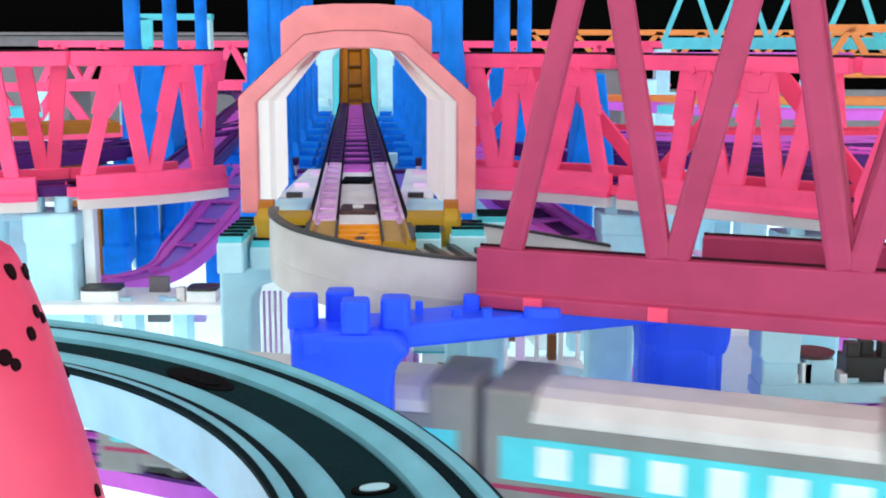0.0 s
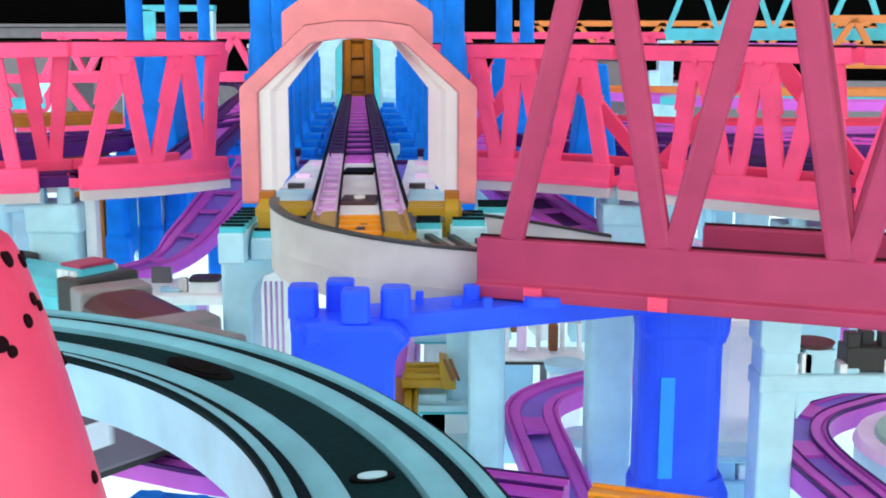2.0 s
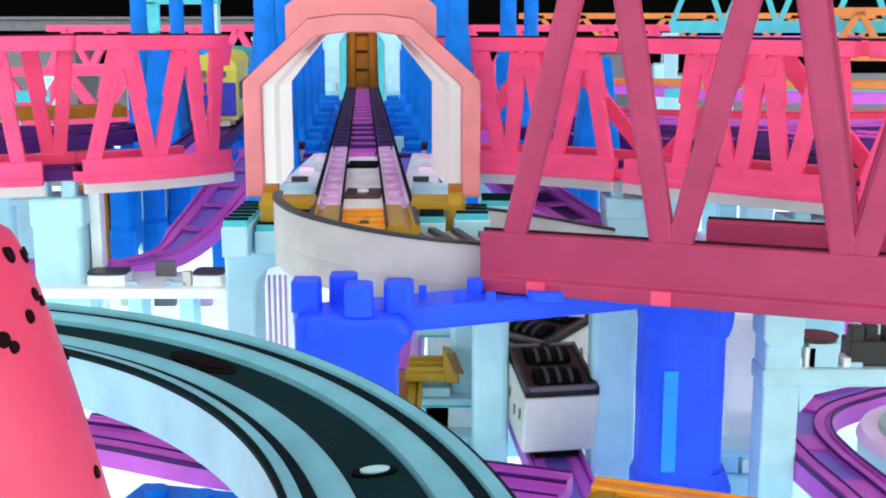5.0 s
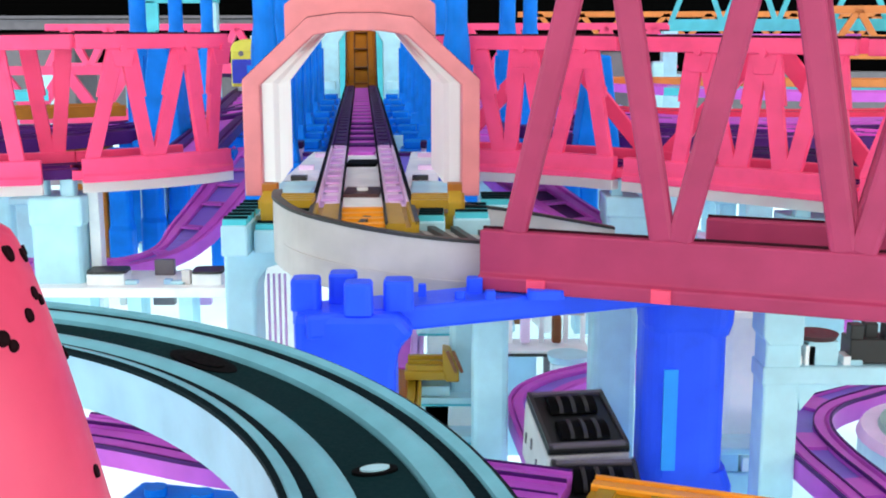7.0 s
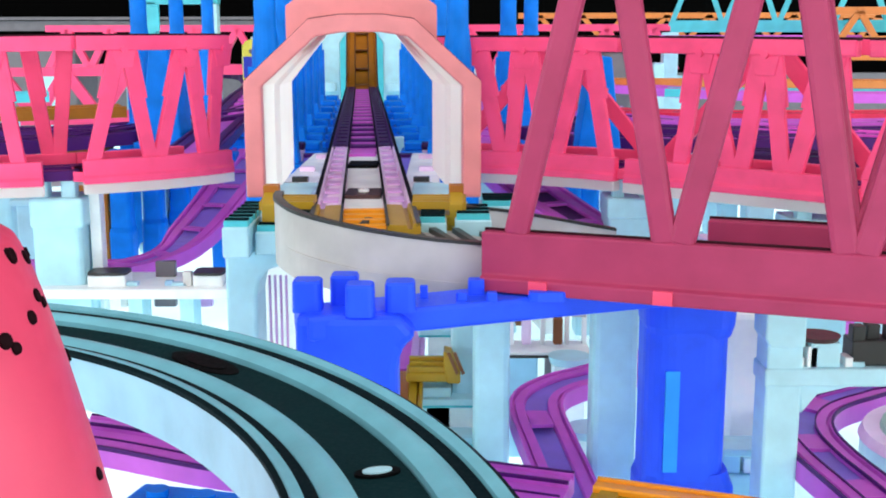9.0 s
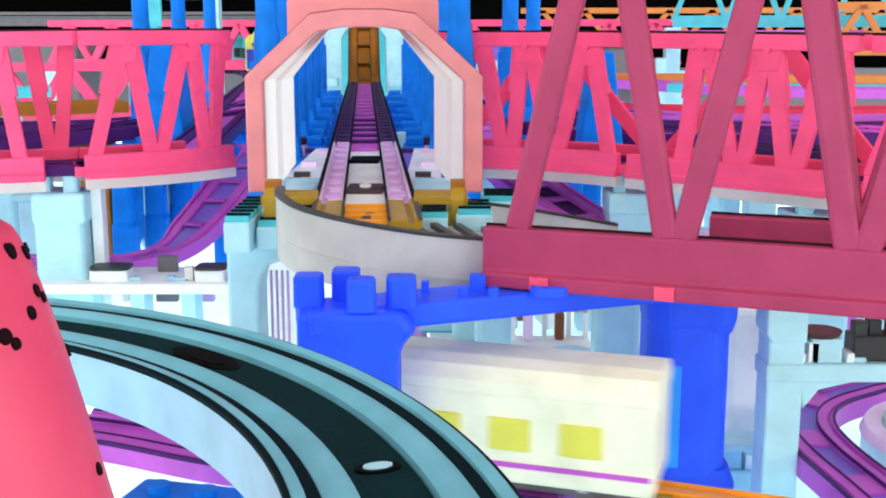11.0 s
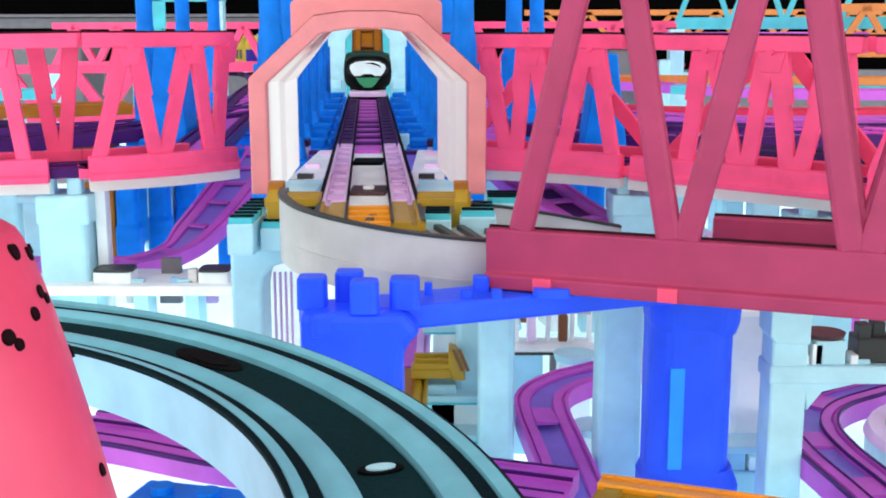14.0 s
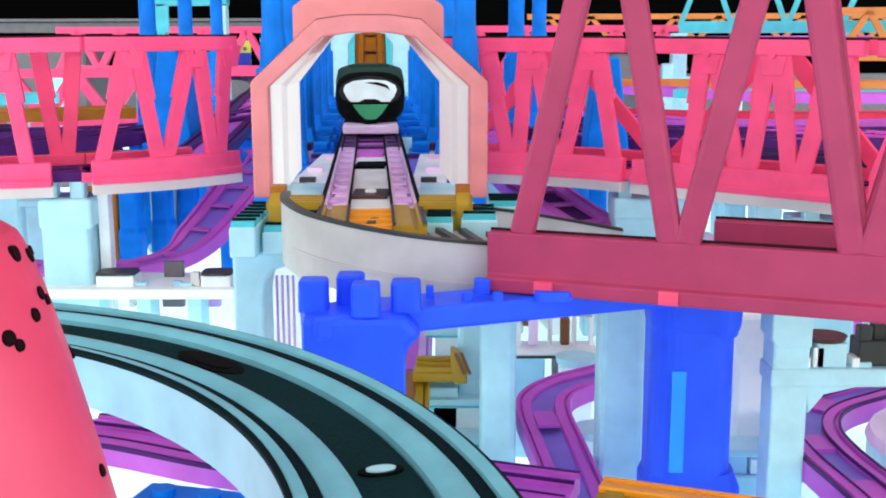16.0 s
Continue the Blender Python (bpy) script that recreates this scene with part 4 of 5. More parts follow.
def pale_stubs():
    """Slim pale supports standing about under the raised tracks."""
    rnd = random.Random(21)
    spots = [(-.03, .70), (.0, .74), (.03, .68), (.02, .86), (.12, .80), (-.07, .80), (-.10, .70), (-.12, .90), (.16, .74), (.20, .80), (.24, .74), (.17, .58), (.215, .56), (.25, .60), (-.30, .80), (-.34, .72), (.28, .64), (.168, .62)]
    for x, y in spots:
        h = rnd.choice((.045, .06, .078))
        t = thing("slim_support", "slim pale blue plastic support with a flat cap", "toy pier", "slim supports", at=(x, y, 0))
        w = rnd.uniform(.011, .019)
        part("shaft", add_box(bm_new(), (0, 0, h / 2), (w, w, h), rz=rnd.uniform(-6, 6)), "pale" if rnd.random() < .6 else "white", t, bevel=.001)
        part("cap", add_box(bm_new(), (0, 0, h + .002), (w * 1.5, w * 1.4, .004)), "pale", t, bevel=.0008)
        part("foot", add_box(bm_new(), (0, 0, .002), (w * 1.6, w * 1.6, .004)), "pale", t, bevel=.0008)


pale_stubs()


def clutter():
    rnd = random.Random(11)
    spots = ((-.155, .60, .017, .018, .010, "smoke"), (-.128, .61, .02, .016, .012, "pale"), (.062, .68, .012, .03, .02, "white"), (.045, .70, .006, .03, .05, "rust"),
             (.06, .72, .006, .03, .05, "rust"), (.085, .67, .016, .016, .03, "pale"),
             (-.04, .68, .02, .03, .018, "cream"), (.16, .66, .03, .02, .04, "white"), (.19, .72, .05, .03, .05, "lilac"),
             (.235, .68, .02, .02, .045, "cyan"), (.26, .66, .03, .02, .04, "charcoal"), (.30, .70, .04, .03, .05, "lilac"))
    for x, y, w, d, h, m in spots:
        t = thing("small_block", "small %s toy block standing on the floor" % {"smoke": "grey", "rust": "rust brown", "cyan": "cyan", "cream": "cream"}.get(m, "pale"), "toy block", "small blocks", at=(x, y, 0))
        part("body", add_box(bm_new(), (0, 0, h / 2), (w, d, h), rz=rnd.uniform(-12, 12)), m, t, bevel=.0012)
        part("cap", add_box(bm_new(), (0, 0, h + .001), (w * .7, d * .7, .002)), "white" if m != "white" else "pale", t, bevel=.0006)


clutter()


def floor_clamp():
    """The ochre track end seen low behind the blue pier, with pale steps beside it."""
    track("ochre toy track end rising from the cutting", [(-.0245, .45 + .02 * k, -.012 + .0035 * k) for k in range(7)], .024, "gold", "brown", height=.008)
    track("purple toy track behind the ochre end", [(-.0245, .572 + .03 * k, .0095 + .003 * k) for k in range(6)], .024, "orchid", "purple", height=.008)
    t = thing("track_clamp", "ochre ribbed clamp holding a low track end", "track clamp", at=(-.006, .556, PIT[4]))
    low = .004 - PIT[4]
    part("stand", add_box(bm_new(), (-.002, .004, (low - .002) / 2), (.020, .012, low - .002)), "pale", t, bevel=.001)
    for k in range(3):
        part("rib", add_box(bm_new(), (-.003, -.004 + .004 * k, low + .0085 + .0015 * k), (.021, .003, .003)), "gold", t)
    part("crossbar", add_box(bm_new(), (-.003, .001, low + .005), (.024, .016, .005)), "gold", t, bevel=.001)
    part("jaw", add_prism(bm_new(), [(.006, -.008, low + .002), (.0125, -.008, low + .002), (.0125, -.008, low + .008), (.008, -.008, low + .018), (.004, -.008, low + .019), (.004, -.008, low + .010)], (0, .012, 0)), "gold", t, bevel=.0008)
    for k in range(2):
        part("tooth", add_beam(bm_new(), (.0065 + .003 * k, -.0085, low + .0185), (.0110 + .003 * k, -.0085, low + .0075), .0016, .0016), "rust", t)
    for k in range(6):
        y, z = .602 - .022 * k, .018 - .0125 * k
        st = thing("pale_step", "pale blue flat step with a dark front line", "toy step", "low pale steps", at=(.0045, y, PIT[4]))
        part("riser", add_box(bm_new(), (0, .002, (z + low) / 2 - .002), (.030, .012, z + low - .004)), "white", st)
        part("tread", add_round(bm_new(), (0, 0), .042, .016, .003, [(z + low - .004, .98), (z + low - .0008, 1.0), (z + low, .98)], 3), "pale", st)
        part("line", add_box(bm_new(), (0, -.0082, z + low - .0036), (.040, .0008, .0010)), "far_teal", st, "teal front line")


floor_clamp()


def low_shelf():
    """A pale shelf with uprights and a round cap standing in the cutting behind the branch."""
    low = -PIT[4]
    t = thing("low_shelf", "pale shelf with white uprights and rust brown bars", "toy shelf", at=(.057, .628, PIT[4]))
    part("board", add_box(bm_new(), (0, 0, low + .002), (.048, .026, .0024)), "white", t, bevel=.0006)
    part("line", add_box(bm_new(), (0, -.0134, low + .0008), (.046, .0008, .0016)), "charcoal", t, "dark front line")
    part("panel", add_box(bm_new(), (-.014, .004, low * .5), (.018, .010, low)), "ice", t, "light blue panel", bevel=.001)
    part("post", add_box(bm_new(), (.002, .0, low * .5), (.006, .006, low)), "smoke", t, "dull brown post", bevel=.0006)
    for u in (-.020, -.002, .012, .022):
        part("upright", add_box(bm_new(), (u, .006, low + .014), (.0024, .006, .022)), "white", t)
    for u, m in ((-.012, "lilac"), (.006, "rust")):
        part("bar", add_box(bm_new(), (u, -.002, low + .013), (.0055, .005, .016)), m, t, "rust bar" if m == "rust" else "lilac bar", bevel=.0012)
    t = thing("round_stool", "white block with a round pale cap in the cutting", "toy block", at=(.0672, .603, PIT[4]))
    part("body", add_box(bm_new(), (0, .002, low * .5), (.018, .014, low)), "white", t, bevel=.001)
    part("cap", add_rod(bm_new(), (0, 0, low + .001), (0, 0, low + .005), .0105, .0115, 24), "pale", t)
    part("bar", add_box(bm_new(), (.004, -.0068, low - .010), (.005, .002, .010)), "rust", t, "rust brown bar")
    t = thing("round_stool", "white stacked block with a round pale cap by the branch", "toy block", at=(.0705, .535, PIT[4]))
    part("body", add_box(bm_new(), (0, .002, low * .5 - .008), (.016, .013, low - .016)), "white", t, bevel=.001)
    part("cap", add_rod(bm_new(), (0, 0, low - .016), (0, 0, low - .012), .0105, .0115, 24), "pale", t)


low_shelf()


def pale_footing():
    """Pale stacked blocks at the foot of the white pier."""
    t = thing("stacked_block", "pale blue and white stacked blocks beside the vivid blue pier", "toy block", at=(.1290, .478, PIT[4]))
    low = -PIT[4]
    part("base", add_box(bm_new(), (0, .002, (low - .012) / 2), (.016, .016, low - .012)), "pale", t, bevel=.001)
    part("slab", add_box(bm_new(), (0, 0, low - .0005), (.018, .018, .0035)), "pale", t, bevel=.0008)
    part("block", add_box(bm_new(), (-.0035, .002, low - .007), (.008, .012, .010)), "ice", t, bevel=.0006)
    part("cube", add_box(bm_new(), (.0050, .0, low - .0085), (.006, .008, .007)), "white", t, bevel=.0006)


pale_footing()


def blue_block():
    t = thing("low_block", "deep blue low block lying on the floor inside the teal curve", "toy block", at=(-.088, .385, 0))
    part("body", add_box(bm_new(), (0, 0, .007), (.060, .022, .014), rz=-14), "sky", t, bevel=.002)
    for k in range(3):
        part("stud", add_rod(bm_new(), (-.018 + .018 * k, .004 - .0045 * k, .013), (-.018 + .018 * k, .004 - .0045 * k, .017), .0042, seg=18), "sky", t)


blue_block()


# ---- far scenery over the layout ----
def far_truss(label, a, b, z, h, mat, n, bar, name="far_truss"):
    t = thing(name, label, "toy bridge", "far bridges", at=(a[0], a[1], z))
    A, B = Vector((0, 0, 0)), Vector((b[0] - a[0], b[1] - a[1], 0))
    d = (B - A) / n
    part("bottom_beam", add_beam(bm_new(), A, B, .008, .016), mat, t)
    part("top_chord", add_beam(bm_new(), A + Vector((0, 0, h)), B + Vector((0, 0, h)), .008, .010), mat, t)
    for k in range(n):
        p = A + d * k
        part("diagonal", add_beam(bm_new(), p, p + d * .5 + Vector((0, 0, h)), bar, bar), mat, t)
        part("diagonal", add_beam(bm_new(), p + d * .5 + Vector((0, 0, h)), p + d, bar, bar), mat, t)
    for k in (0, n // 2, n):
        p = A + d * k
        part("pier", add_box(bm_new(), (p.x, p.y, -z / 2 - .004), (.02, .02, z - .008)), "pale", t)
    return t


far_truss("sea-green far truss bridge high over the layout", (.31, 1.60), (.80, 1.50), .188, .095, "far_teal", 7, .007)
far_truss("orange far truss bridge", (.13, 2.1), (.90, 2.1), .165, .045, "far_orange", 10, .008)
far_truss("salmon far truss bridge", (.50, 1.5), (1.1, 1.4), .152, .055, "far_orange", 9, .008)
far_truss("pink far truss bridge behind the posts", (-.62, 1.78), (-.22, 1.75), .125, .062, "pink", 6, .010)
far_truss("pink far truss bridge behind the posts", (.0, 1.75), (.34, 1.70), .125, .062, "pink", 5, .010)
far_truss("pink far truss bridge by the side tracks", (-.75, 1.25), (-.33, 1.32), .085, .052, "pink", 6, .012)
for x0, y0, x1, y1, z, m, lab in ((.02, 1.55, .55, 1.55, .176, "purple", "purple far raised track line"), (.18, 1.42, .9, 1.3, .124, "far_orange", "orange far raised track line"), (.25, 1.3, .6, 1.2, .118, "far_teal", "sea-green far raised track line")):
    track(lab, [(x0 + (x1 - x0) * k / 5, y0 + (y1 - y0) * k / 5, z) for k in range(6)], TW, m, m, height=.009)
    for f in (.1, .5, .9):
        pale_pier(x0 + (x1 - x0) * f, y0 + (y1 - y0) * f, z - .0095, .018, .018, label="pale pier under a raised far track", head=False)


def cabinet(x, y, w, h, mat, label, name="storage_box", z=0):
    t = thing(name, label, "box", "far boxes", at=(x, y, z))
    part("body", add_box(bm_new(), (0, 0, h / 2), (w, .12, h)), mat, t, bevel=.004)
    part("lid", add_box(bm_new(), (0, 0, h + .004), (w * 1.02, .124, .008)), mat, t, bevel=.002)
    return t


cabinet(-.80, 2.0, .34, .165, "smoke", "dull grey far storage box")
cabinet(-.45, 1.9, .10, .155, "smoke", "dull grey far storage box")
cabinet(-.32, 2.2, .09, .165, "stain", "pale grey far storage box")
cabinet(.22, 1.55, .04, .155, "smoke", "dull grey far storage box")


def far_sign():
    t = thing("display_stand", "pale cyan far stand standing behind the posts", "display stand", at=(-.36, 1.55, 0))
    for u in (-.038, .05):
        part("post", add_box(bm_new(), (u, 0, .11), (.016 if u < 0 else .005, .02, .22)), "far_teal" if u < 0 else "pale", t)
    part("bar", add_box(bm_new(), (.004, 0, .222), (.10, .02, .008)), "far_teal", t)
    part("panel", add_box(bm_new(), (-.036, -.012, .20), (.024, .006, .035)), "far_teal", t)


far_sign()


# ---- trains ----
def car(label, L, w, h, body, roof, glass, band="", n_win=5, name="train_car", skirt="charcoal", dome=False, face="", end_lamps="", group="train cars", win=(.50, .24), stripe="", vestibule="", louvres=0, end_band="", dome_at=-.36):
    """A toy railway car, rail top at its origin, driving along +x."""
    t = thing(name, label, "toy train", group)
    z0 = .006
    prof = [(-w * .5, z0), (w * .5, z0), (w * .5, h * .80), (-w * .5, h * .80)]
    part("body", add_sweep(bm_new(), [(-L / 2, 0, 0), (L / 2, 0, 0)], prof), body, t, bevel=.002)
    rp = [(-w * .51, h * .78), (w * .51, h * .78), (w * .49, h * .87), (w * .38, h * .96), (w * .2, h), (-w * .2, h), (-w * .38, h * .96), (-w * .49, h * .87)]
    part("roof", add_sweep(bm_new(), [(-L / 2 - .0005, 0, 0), (L / 2 + .0005, 0, 0)], rp), roof, t, bevel=.001)
    if band:
        for s in (-1, 1):
            part("band", add_box(bm_new(), (0, s * (w * .5 + .0002), h * win[0]), (L * .93, .0010, h * (win[1] + .10))), band, t, bevel=.0003)
    for k in range(n_win):
        x = -L * .40 + L * .80 * (k + .5) / n_win
        for s in (-1, 1):
            part("window", add_box(bm_new(), (x, s * (w * .5 + .0006), h * win[0]), (L * .80 / n_win * .58, .0012, h * win[1])), glass, t, bevel=.0004)
    if stripe:
        for s in (-1, 1):
            part("stripe", add_box(bm_new(), (0, s * (w * .5 + .0003), h * .27), (L * .98, .0010, h * .035)), stripe, t)
    for s in (-1, 1) if vestibule else ():
        part("vestibule", add_box(bm_new(), (s * (L / 2 - .008), 0, h * .48 + z0 * .5), (.019, w * 1.03, h * .96)), vestibule, t, bevel=.0018)
    for s in (-1, 1) if louvres else ():
        for k in range(louvres):
            part("louvre", add_box(bm_new(), (-L * .02, s * (w * .5 + .0004), h * (.40 + .26 * k / louvres)), (L * .66, .0014, h * .018)), "charcoal", t)
        part("panel_line", add_box(bm_new(), (0, s * (w * .5 + .0003), h * .24), (L * .9, .0008, h * .012)), "charcoal", t)
    if end_band:
        part("end_band", add_box(bm_new(), (L / 2 - .004, 0, h * .43), (.0085, w * 1.02, h * .80)), end_band, t, "blue end band", bevel=.0008)
    part("underframe", add_box(bm_new(), (0, 0, .0035), (L * .9, w * .6, .005)), skirt, t)
    for x in (-L * .3, L * .3):
        for s in (-1, 1):
            wheel = part("wheel", add_rod(bm_new(), (x, s * w * .30, .0055), (x, s * w * .36, .0055), .0055, seg=16), skirt, t)
            part("hub", add_rod(bm_new(), (x, s * w * .36, .0055), (x, s * w * .375, .0055), .0020, seg=10), "stain", wheel, "pale wheel hub")
    if dome:
        part("dome", add_box(bm_new(), (L * dome_at, 0, h * 1.04), (L * .2, w * .72, h * .15), top=.8), roof, t, "raised roof cab", bevel=.0015)
        for s in (-1, 1):
            for k in range(3):
                part("dome_window", add_box(bm_new(), (L * dome_at + (k - 1) * L * .052, s * w * .345, h * 1.035), (L * .042, .0016, h * .10)), "glass", t)
        part("dome_cap", add_box(bm_new(), (L * dome_at, 0, h * 1.125), (L * .17, w * .58, .0018)), "rose", t, "rose roof cap", bevel=.0005)
    if face:
        for s in (-1, 1):
            low = .40 if end_lamps else .47
            panel = part("end_panel", add_box(bm_new(), (s * (L / 2 + .0010), 0, h * low), (.0016, w * .94, h * (.46 if end_lamps else .56))), face, t, bevel=.0006)
            part("end_window", add_box(bm_new(), (s * (L / 2 + .0020), 0, h * (.26 if end_lamps else .60)), (.0012, w * (.34 if end_lamps else .62), h * (.06 if end_lamps else .18))), glass, panel)
            for q in (-1, 1):
                part("lamp", add_rod(bm_new(), (s * (L / 2), q * w * .2, h * .74 if end_lamps else h * .22), (s * (L / 2 + .0022), q * w * .2, h * .74 if end_lamps else h * .22), .0030, seg=14), end_lamps or "cream", t)
    return t


def vent_car(label, L=.046, w=.0350, h=.0365):
    """A boxy hopper: pale flat sides, a dark flat roof with two arched fans, along +x."""
    t = thing("train_car", label, "toy train", "train cars")
    part("body", add_box(bm_new(), (0, 0, .005 + (h - .008) / 2), (L, w, h - .008)), "stain", t, bevel=.0012)
    part("roof", add_box(bm_new(), (0, 0, h - .0015), (L * .99, w * .985, .003)), "soot", t, "black flat roof", bevel=.0006)
    for s in (-1, 1):
        part("rim", add_box(bm_new(), (0, s * w * .46, h + .0006), (L * .97, w * .05, .0014)), "charcoal", t)
        part("rim", add_box(bm_new(), (s * L * .455, 0, h + .0006), (L * .05, w * .95, .0014)), "smoke", t)
        for x in (-L * .3, L * .3):
            part("wheel", add_rod(bm_new(), (x, s * w * .30, .0055), (x, s * w * .36, .0055), .0055, seg=16), "charcoal", t)
        for k in range(4):
            part("side_mark", add_box(bm_new(), (-L * .34 + L * .23 * k, s * (w * .5 + .0003), h * (.5 + .1 * (k % 2))), (.0012, .0008, .005)), "smoke", t)
    for x in (-L * .22, L * .22):
        bm = bm_new()
        pts = [(x + L * .15 * math.cos(a), 0, h + .0006 + .0030 * math.sin(a)) for a in [math.pi * k / 10 for k in range(11)]]
        add_prism(bm, [(p[0], -w * .30, p[2]) for p in pts], (0, w * .60, 0))
        part("fan", bm, "black", t, "arched black roof fan", bevel=.0006)
        for q in (-.16, 0, .16):
            part("fan_rib", add_prism(bm_new(), [(p[0], w * q - .0008, p[2] + .0006) for p in pts], (0, .0016, 0)), "charcoal", t)
    part("underframe", add_box(bm_new(), (0, 0, .0035), (L * .9, w * .6, .005)), "black", t)
    return t


def nose_car(label):
    """The green train's head: a tapering rounded nose with a wide windscreen, along +x."""
    t = thing("toy_locomotive", label, "toy train", "train cars")
    w, h, L = .0565, .0475, .11
    bm, rings, n = bm_new(), [], 22
    for f, kw, kh, lift in ((-.6, 1, 1, 0), (.0, 1, 1, 0), (.3, .98, .97, 0), (.5, .92, .90, .0), (.68, .80, .76, .0), (.82, .60, .56, .001), (.93, .38, .38, .002), (1, .16, .2, .004)):
        rg = []
        for k in range(n):
            a = 2 * math.pi * k / n
            cx, cz = math.cos(a), math.sin(a)
            sx = math.copysign(abs(cx) ** .62, cx) * w / 2 * kw
            sz = math.copysign(abs(cz) ** .62, cz)
            z = .006 + lift + (h - .006) * kh * (sz + 1) / 2
            rg.append(bm.verts.new((f * L / 2, sx, z)))
        rings.append(rg)
    for a, b in zip(rings, rings[1:]):
        for k in range(n):
            bm.faces.new((a[k], a[(k + 1) % n], b[(k + 1) % n], b[k]))
    bm.faces.new(rings[0][::-1])
    bm.faces.new(rings[-1])
    part("body", bm, "black", t, smooth=True)
    # green roof cover
    bm = bm_new()
    add_sweep(bm, [(-.034, 0, 0), (.008, 0, 0), (.018, 0, -.002)], [(-.0275, .038), (.0275, .038), (.0255, .0475), (.014, .0510), (-.014, .0510), (-.0255, .0475)])
    part("roof", bm, "dark_green", t, "dark green roof", bevel=.001)

    def shield(pts, x0, mat, name, label, thick=.0022):
        b = bm_new()
        add_prism(b, [(x0 + lean * (z - .03), y, z) for y, z, lean in [(p[0], p[1], -.55) for p in pts]], (thick, 0, 0))
        part(name, b, mat, t, label, bevel=.0006)
    oval = [(-.0195, .0365), (-.0208, .0325), (-.0185, .0275), (-.0140, .0225), (.0140, .0225), (.0185, .0275), (.0208, .0325), (.0195, .0365), (.0125, .0398), (0, .0408), (-.0125, .0398)]
    big = [(.0242 * math.cos(a), .0315 + .0116 * math.sin(a)) for a in [2 * math.pi * k / 26 for k in range(26)]]
    shield(big, .0435, "soot", "visor", "dark green visor", .0022)
    shield(oval, .0450, "glass", "windscreen", "pale windscreen", .0018)
    shield([(-.0138, .0222), (.0138, .0222), (.0085, .0150), (.004, .0112), (-.004, .0112), (-.0085, .0150)], .0480, "green", "chin", "green chin panel", .004)
    shield([(-.0172, .0240), (.0172, .0240), (.0098, .0115), (.0045, .0078), (-.0045, .0078), (-.0098, .0115)], .0462, "black", "chin_rim", "black rim", .004)
    shield([(-.004, .0385), (.006, .0388), (.0135, .0362), (.0152, .0325), (.0122, .0350), (.004, .0372)], .0471, "black", "wiper", "black sunshade strip", .0008)
    part("underframe", add_box(bm_new(), (0, 0, .004), (.09, .032, .006)), "lilac", t)
    part("plough", add_box(bm_new(), (.058, 0, .0045), (.040, .042, .006)), "lilac", t, "lilac plough", bevel=.001)
    for x in (-.03, .03):
        for s in (-1, 1):
            part("wheel", add_rod(bm_new(), (x, s * .016, .0055), (x, s * .019, .0055), .0055, seg=16), "charcoal", t)
    for s in (-1, 1):
        part("roof_horn", add_rod(bm_new(), (.008, s * .017, .048), (.016, s * .017, .049), .0018, .0022, 10), "charcoal", t)
    return t


def lengths(path):
    P = [Vector(p) for p in path]
    L = [0.0]
    for a, b in zip(P, P[1:]):
        L.append(L[-1] + (b - a).length)
    return P, L


def rider(path, half=.03):
    """Gives the pose of a car whose middle is s metres along the path."""
    P, L = lengths(path)

    def spot(s):
        if s <= 0:
            return P[0] + (P[1] - P[0]).normalized() * s
        if s >= L[-1]:
            return P[-1] + (P[-1] - P[-2]).normalized() * (s - L[-1])
        i = max(k for k in range(len(L) - 1) if L[k] <= s)
        return P[i].lerp(P[i + 1], (s - L[i]) / (L[i + 1] - L[i]))

    def at(s):
        a, b = spot(s - half), spot(s + half)
        d = b - a
        return pose(*((a + b) / 2), 0, -math.degrees(math.atan2(d.z, math.hypot(d.x, d.y))), math.degrees(math.atan2(d.y, d.x)))
    return at


def table(rows, t):
    for (t0, s0), (t1, s1) in zip(rows, rows[1:]):
        if t <= t1:
            return s0 + (s1 - s0) * (t - t0) / (t1 - t0)
    return rows[-1][1]


def run(ob, path, rows, lag=0.0, half=.03, step=.25):
    """Keys a car along a path; rows: seconds and metres."""
    at = rider(path, half)
    walk(ob, [(k * step, at(table(rows, k * step) - lag)) for k in range(int(16 / step) + 1)])


CL = .150
local_cars = [car("grey and teal toy railway car with a window band", CL, .040, .048, "car_grey", "roof", "glass", band="car_teal", n_win=6, stripe="rose", vestibule="car_grey") for _ in range(2)]
local_cars.append(car("grey and teal toy tail car with a raised roof cab", CL, .040, .048, "car_grey", "roof", "glass", band="car_teal", n_win=6, dome=True, face="car_teal", stripe="rose", vestibule="car_grey"))
loop_cars = [car("brown-grey toy car with teal ends on the low loop", .100, .036, .044, "smoke", "cocoa", "glass", n_win=3, face="car_teal", vestibule="car_grey") for _ in range(2)]
loop_cars.append(car("teal toy tail car with grey corners and a raised cab", .100, .038, .046, "car_teal", "far_teal", "glass", n_win=3, face="car_teal", dome=True, vestibule="charcoal", dome_at=.34))
goods_cars = [vent_car("light grey toy car with arched black roof fans") for _ in range(4)]
yellow_cars = [car("cyan-fronted toy railway car on the pink bridge", .105, .038, .056, "cyan", "far_teal", "charcoal", n_win=2, face="cyan", louvres=7),
               car("yellow toy railway car with navy end panel", .115, .038, .058, "yellow", "yellow", "smoke", n_win=5, face="navy", end_lamps="smoke", skirt="white", end_band="navy")]
lavender_cars = [car("lavender toy railway car with white windows", .110, .038, .056, "lavender", "violet_bed", "glass", n_win=5, face="white", win=(.42, .30)) for _ in range(2)]
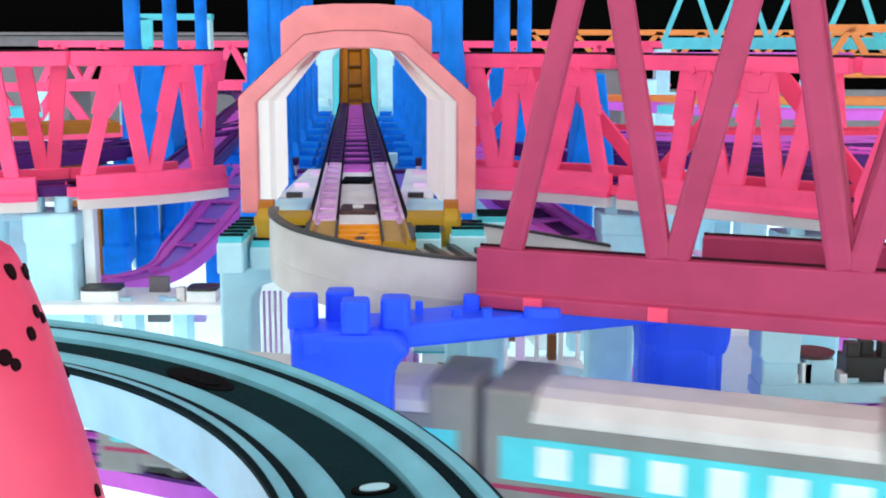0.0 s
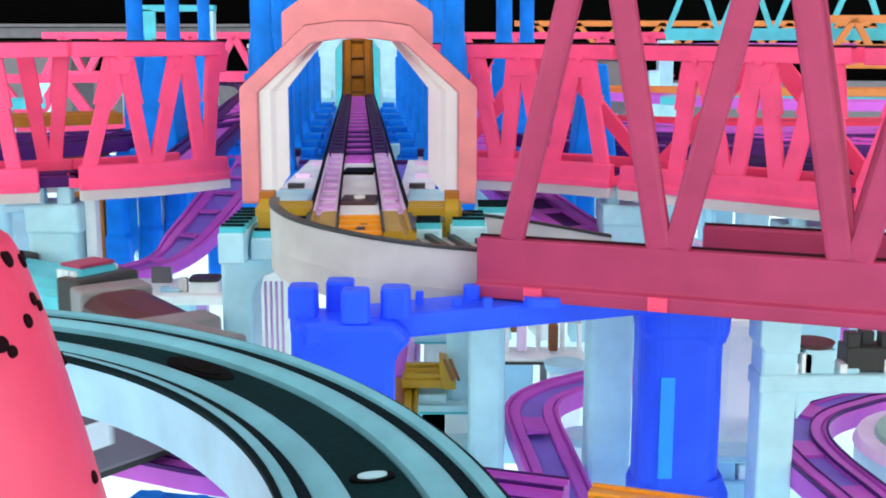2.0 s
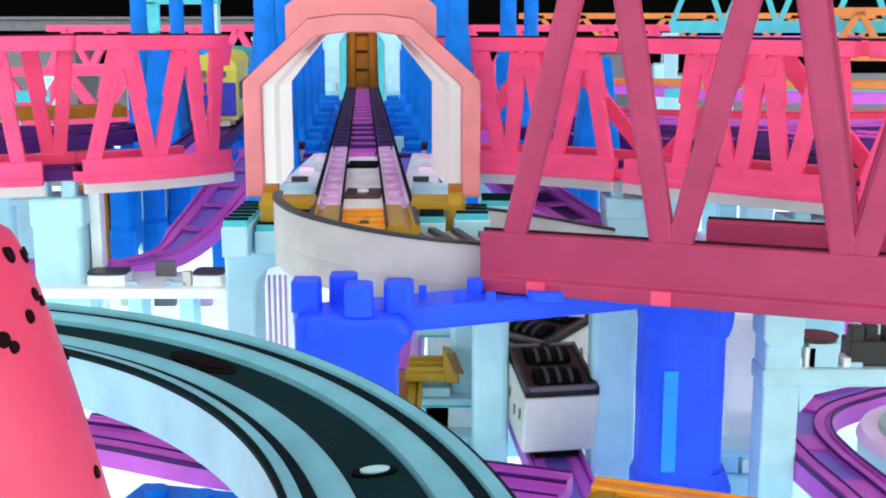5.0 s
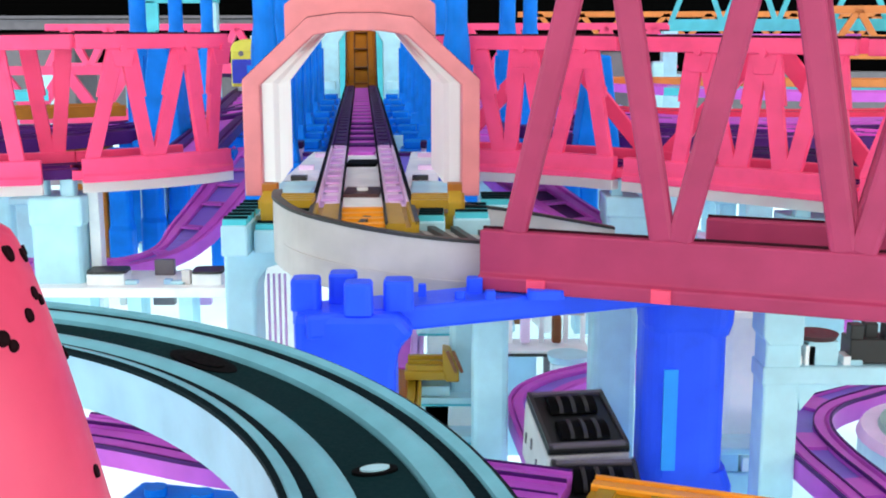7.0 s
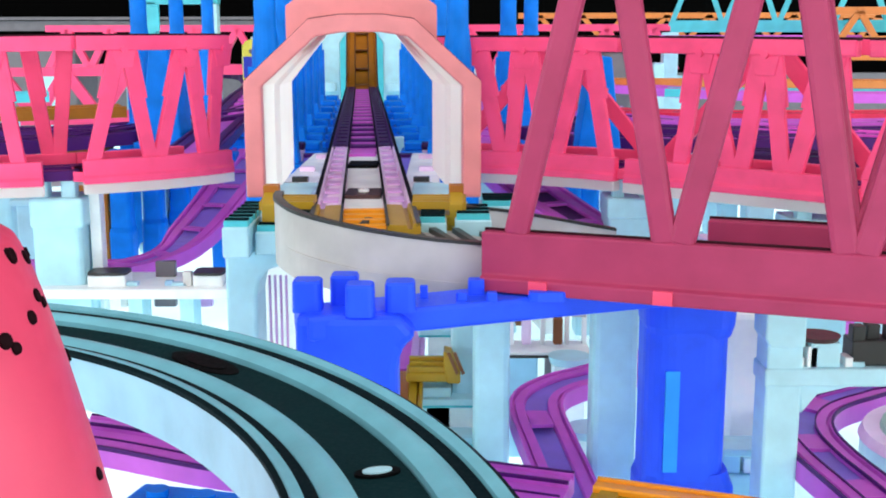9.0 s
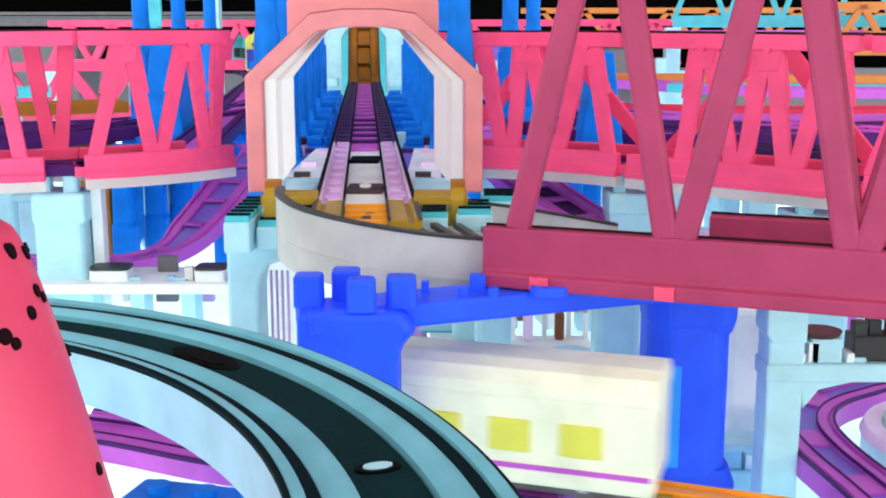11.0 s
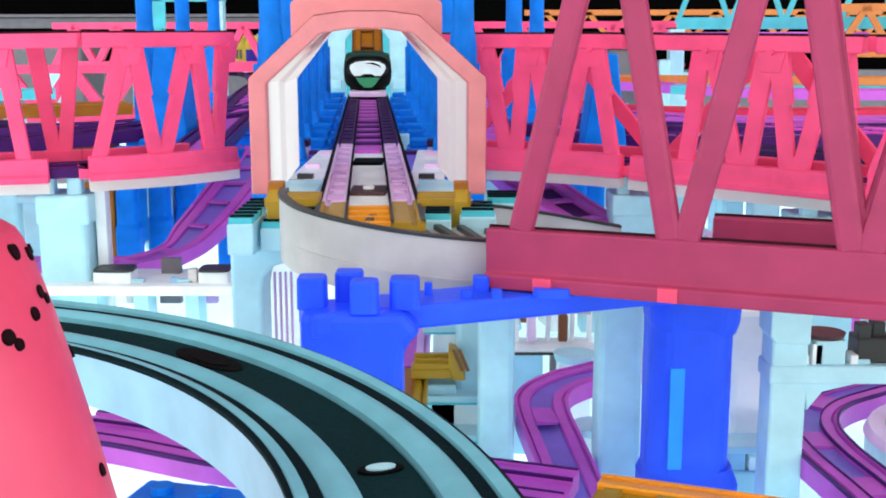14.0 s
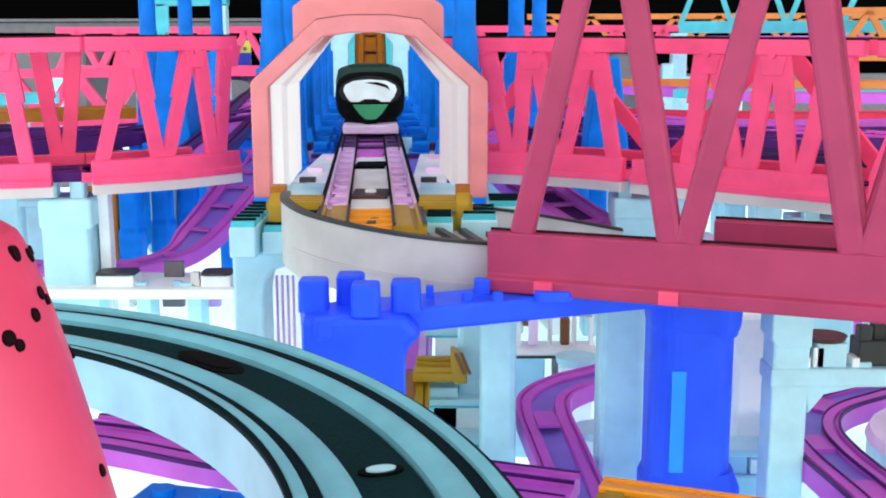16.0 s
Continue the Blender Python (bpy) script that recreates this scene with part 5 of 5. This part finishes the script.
cream_car = car("cream and yellow toy railway car on the floor track", .13, .040, .050, "cream", "cream", "yellow", n_win=4, stripe="purple", skirt="smoke")
green_head = nose_car("black toy train head with a green visor and chin")

FLOOR_RIDE = [(.66, .19, .012), (.50, .245, .012)] + FLOOR_LINE + [(-.50, .50, .012), (-.70, .47, .012), (-1.0, .40, .012)]
LOOP_RIDE = glide([(-.75, .50, .0125), (-.50, .60, .0125), (-.33, .635, .0125), (-.225, .615, .0125), (-.165, .555, .0125), (-.118, .485, .0125), (-.115, .44, .0125), (-.15, .41, .0125), (-.22, .40, .0125), (-.32, .36, .0125), (-.5, .25, .0125), (-.75, .05, .0125)], 90)
GOODS_RIDE = BRANCH
BRIDGE_RIDE = [(-.80, .62, .1015), (-.55, .645, .1015)] + [(x, y, .1022) for x, y, z in arc(*LEFT_C, LEFT_R, -118, -80, 0, 0, 20) + arc(-.240, .730, .066, -72, 5, 0, 0, 20)] + [(-.178, .80, .1025), (-.190, .95, .106), (-.203, 1.10, .111), (-.222, 1.28, .113), (-.240, 1.45, .114), (-.29, 1.75, .114), (-.45, 2.05, .114), (-1.2, 2.3, .114)]
RIGHT_RIDE = [(.036, 2.5, .11), (.035, 2.2, .11), (.036, 1.9, .11), (.040, 1.3, .108), (.030, .94, .106), (.030, .81, .1035), (.044, .755, .102)] + [(x, y, z + .0077) for x, y, z in RIGHT[16:]] + [(.36, .40, .0995), (.46, .2, .0995), (.60, -.15, .0995), (.70, -.5, .0995)]
HIGH_RIDE = HIGH[::-1] + RAMP[::-1] + [axis(0, s, .1045) for s in (1.5, 1.3, 1.1, .9, .7, .55)]


def motions():
    # floor track: the local train passes, then much later the cream car
    s_tail = [(0, .441), (.7, .63), (1.1, .738), (1.4, .82), (2.2, 1.05), (3.0, 1.3), (16, 1.9)]
    for k, ob in enumerate(reversed(local_cars)):
        run(ob, FLOOR_RIDE, [(t, s + k * (CL + .008)) for t, s in s_tail], step=.25)
    run(cream_car, FLOOR_RIDE, [(0, -.6), (9.2, .28), (11.3, .748), (11.6, .812), (12.6, 1.05), (16, 1.8)])
    loop = [(0, .06), (0.8, .32), (1.5, .475), (2.0, .565), (2.3, .605), (2.6, .645), (2.8, .70), (3.0, .80), (3.25, .92), (3.6, 1.04), (4.3, 1.25), (6.2, 1.4), (16, 1.9)]
    for k, ob in enumerate(loop_cars):
        run(ob, LOOP_RIDE, loop, lag=-.108 * (2 - k), step=.125)
    goods = [(0, .247), (6.3, .872), (7.0, .936), (7.5, .984), (7.75, 1.018), (9, 1.15), (12, 1.35), (16, 1.45)]
    for k, ob in enumerate(goods_cars):
        run(ob, GOODS_RIDE, goods, lag=.048 * k, half=.014)
    front = [(0, -.45), (2.4, .5217), (2.6, .5895), (2.8, .6297), (3.0, .6934), (3.1, .7160), (3.2, .7440), (3.4, .7840), (3.6, .8090), (3.8, .8230), (4.0, .8350), (4.2, .8560), (4.6, .93), (6.3, 1.327), (7.0, 1.40), (7.5, 1.45), (9, 1.58), (12, 1.8), (16, 2.0)]
    for k, ob in enumerate(yellow_cars):
        run(ob, BRIDGE_RIDE, front, lag=.115 * k, half=.028, step=.125)
    Q, K = lengths(RIGHT_RIDE)
    k0 = K[6]  # where the car comes onto the bridge
    lav = [(0, k0 - 1.30), (8.2, k0 - 1.28), (11.5, k0 - .22), (12.0, k0 - .10), (12.5, k0 + .02), (13.2, k0 + .20), (13.6, k0 + .34), (14.2, k0 + .62), (16, k0 + 1.4)]
    for k, ob in enumerate(lavender_cars):
        run(ob, RIGHT_RIDE, lav, lag=.116 * k)
    # the green train comes down the brown ramp and through the posts
    P, L = lengths(HIGH_RIDE)
    base = L[len(HIGH) + len(RAMP) - 1]  # where the ramp ends, 1.621 m away
    green = [(0, base - .56), (9.2, base - .56), (10.6, base - .36), (11.3, base - .195), (11.45, base - .155), (11.6, base - .13), (12.0, base - .11), (12.5, base - .085), (13.2, base + .066), (14.5, base + .396), (16.0, base + .695)]
    run(green_head, HIGH_RIDE, green)


motions()
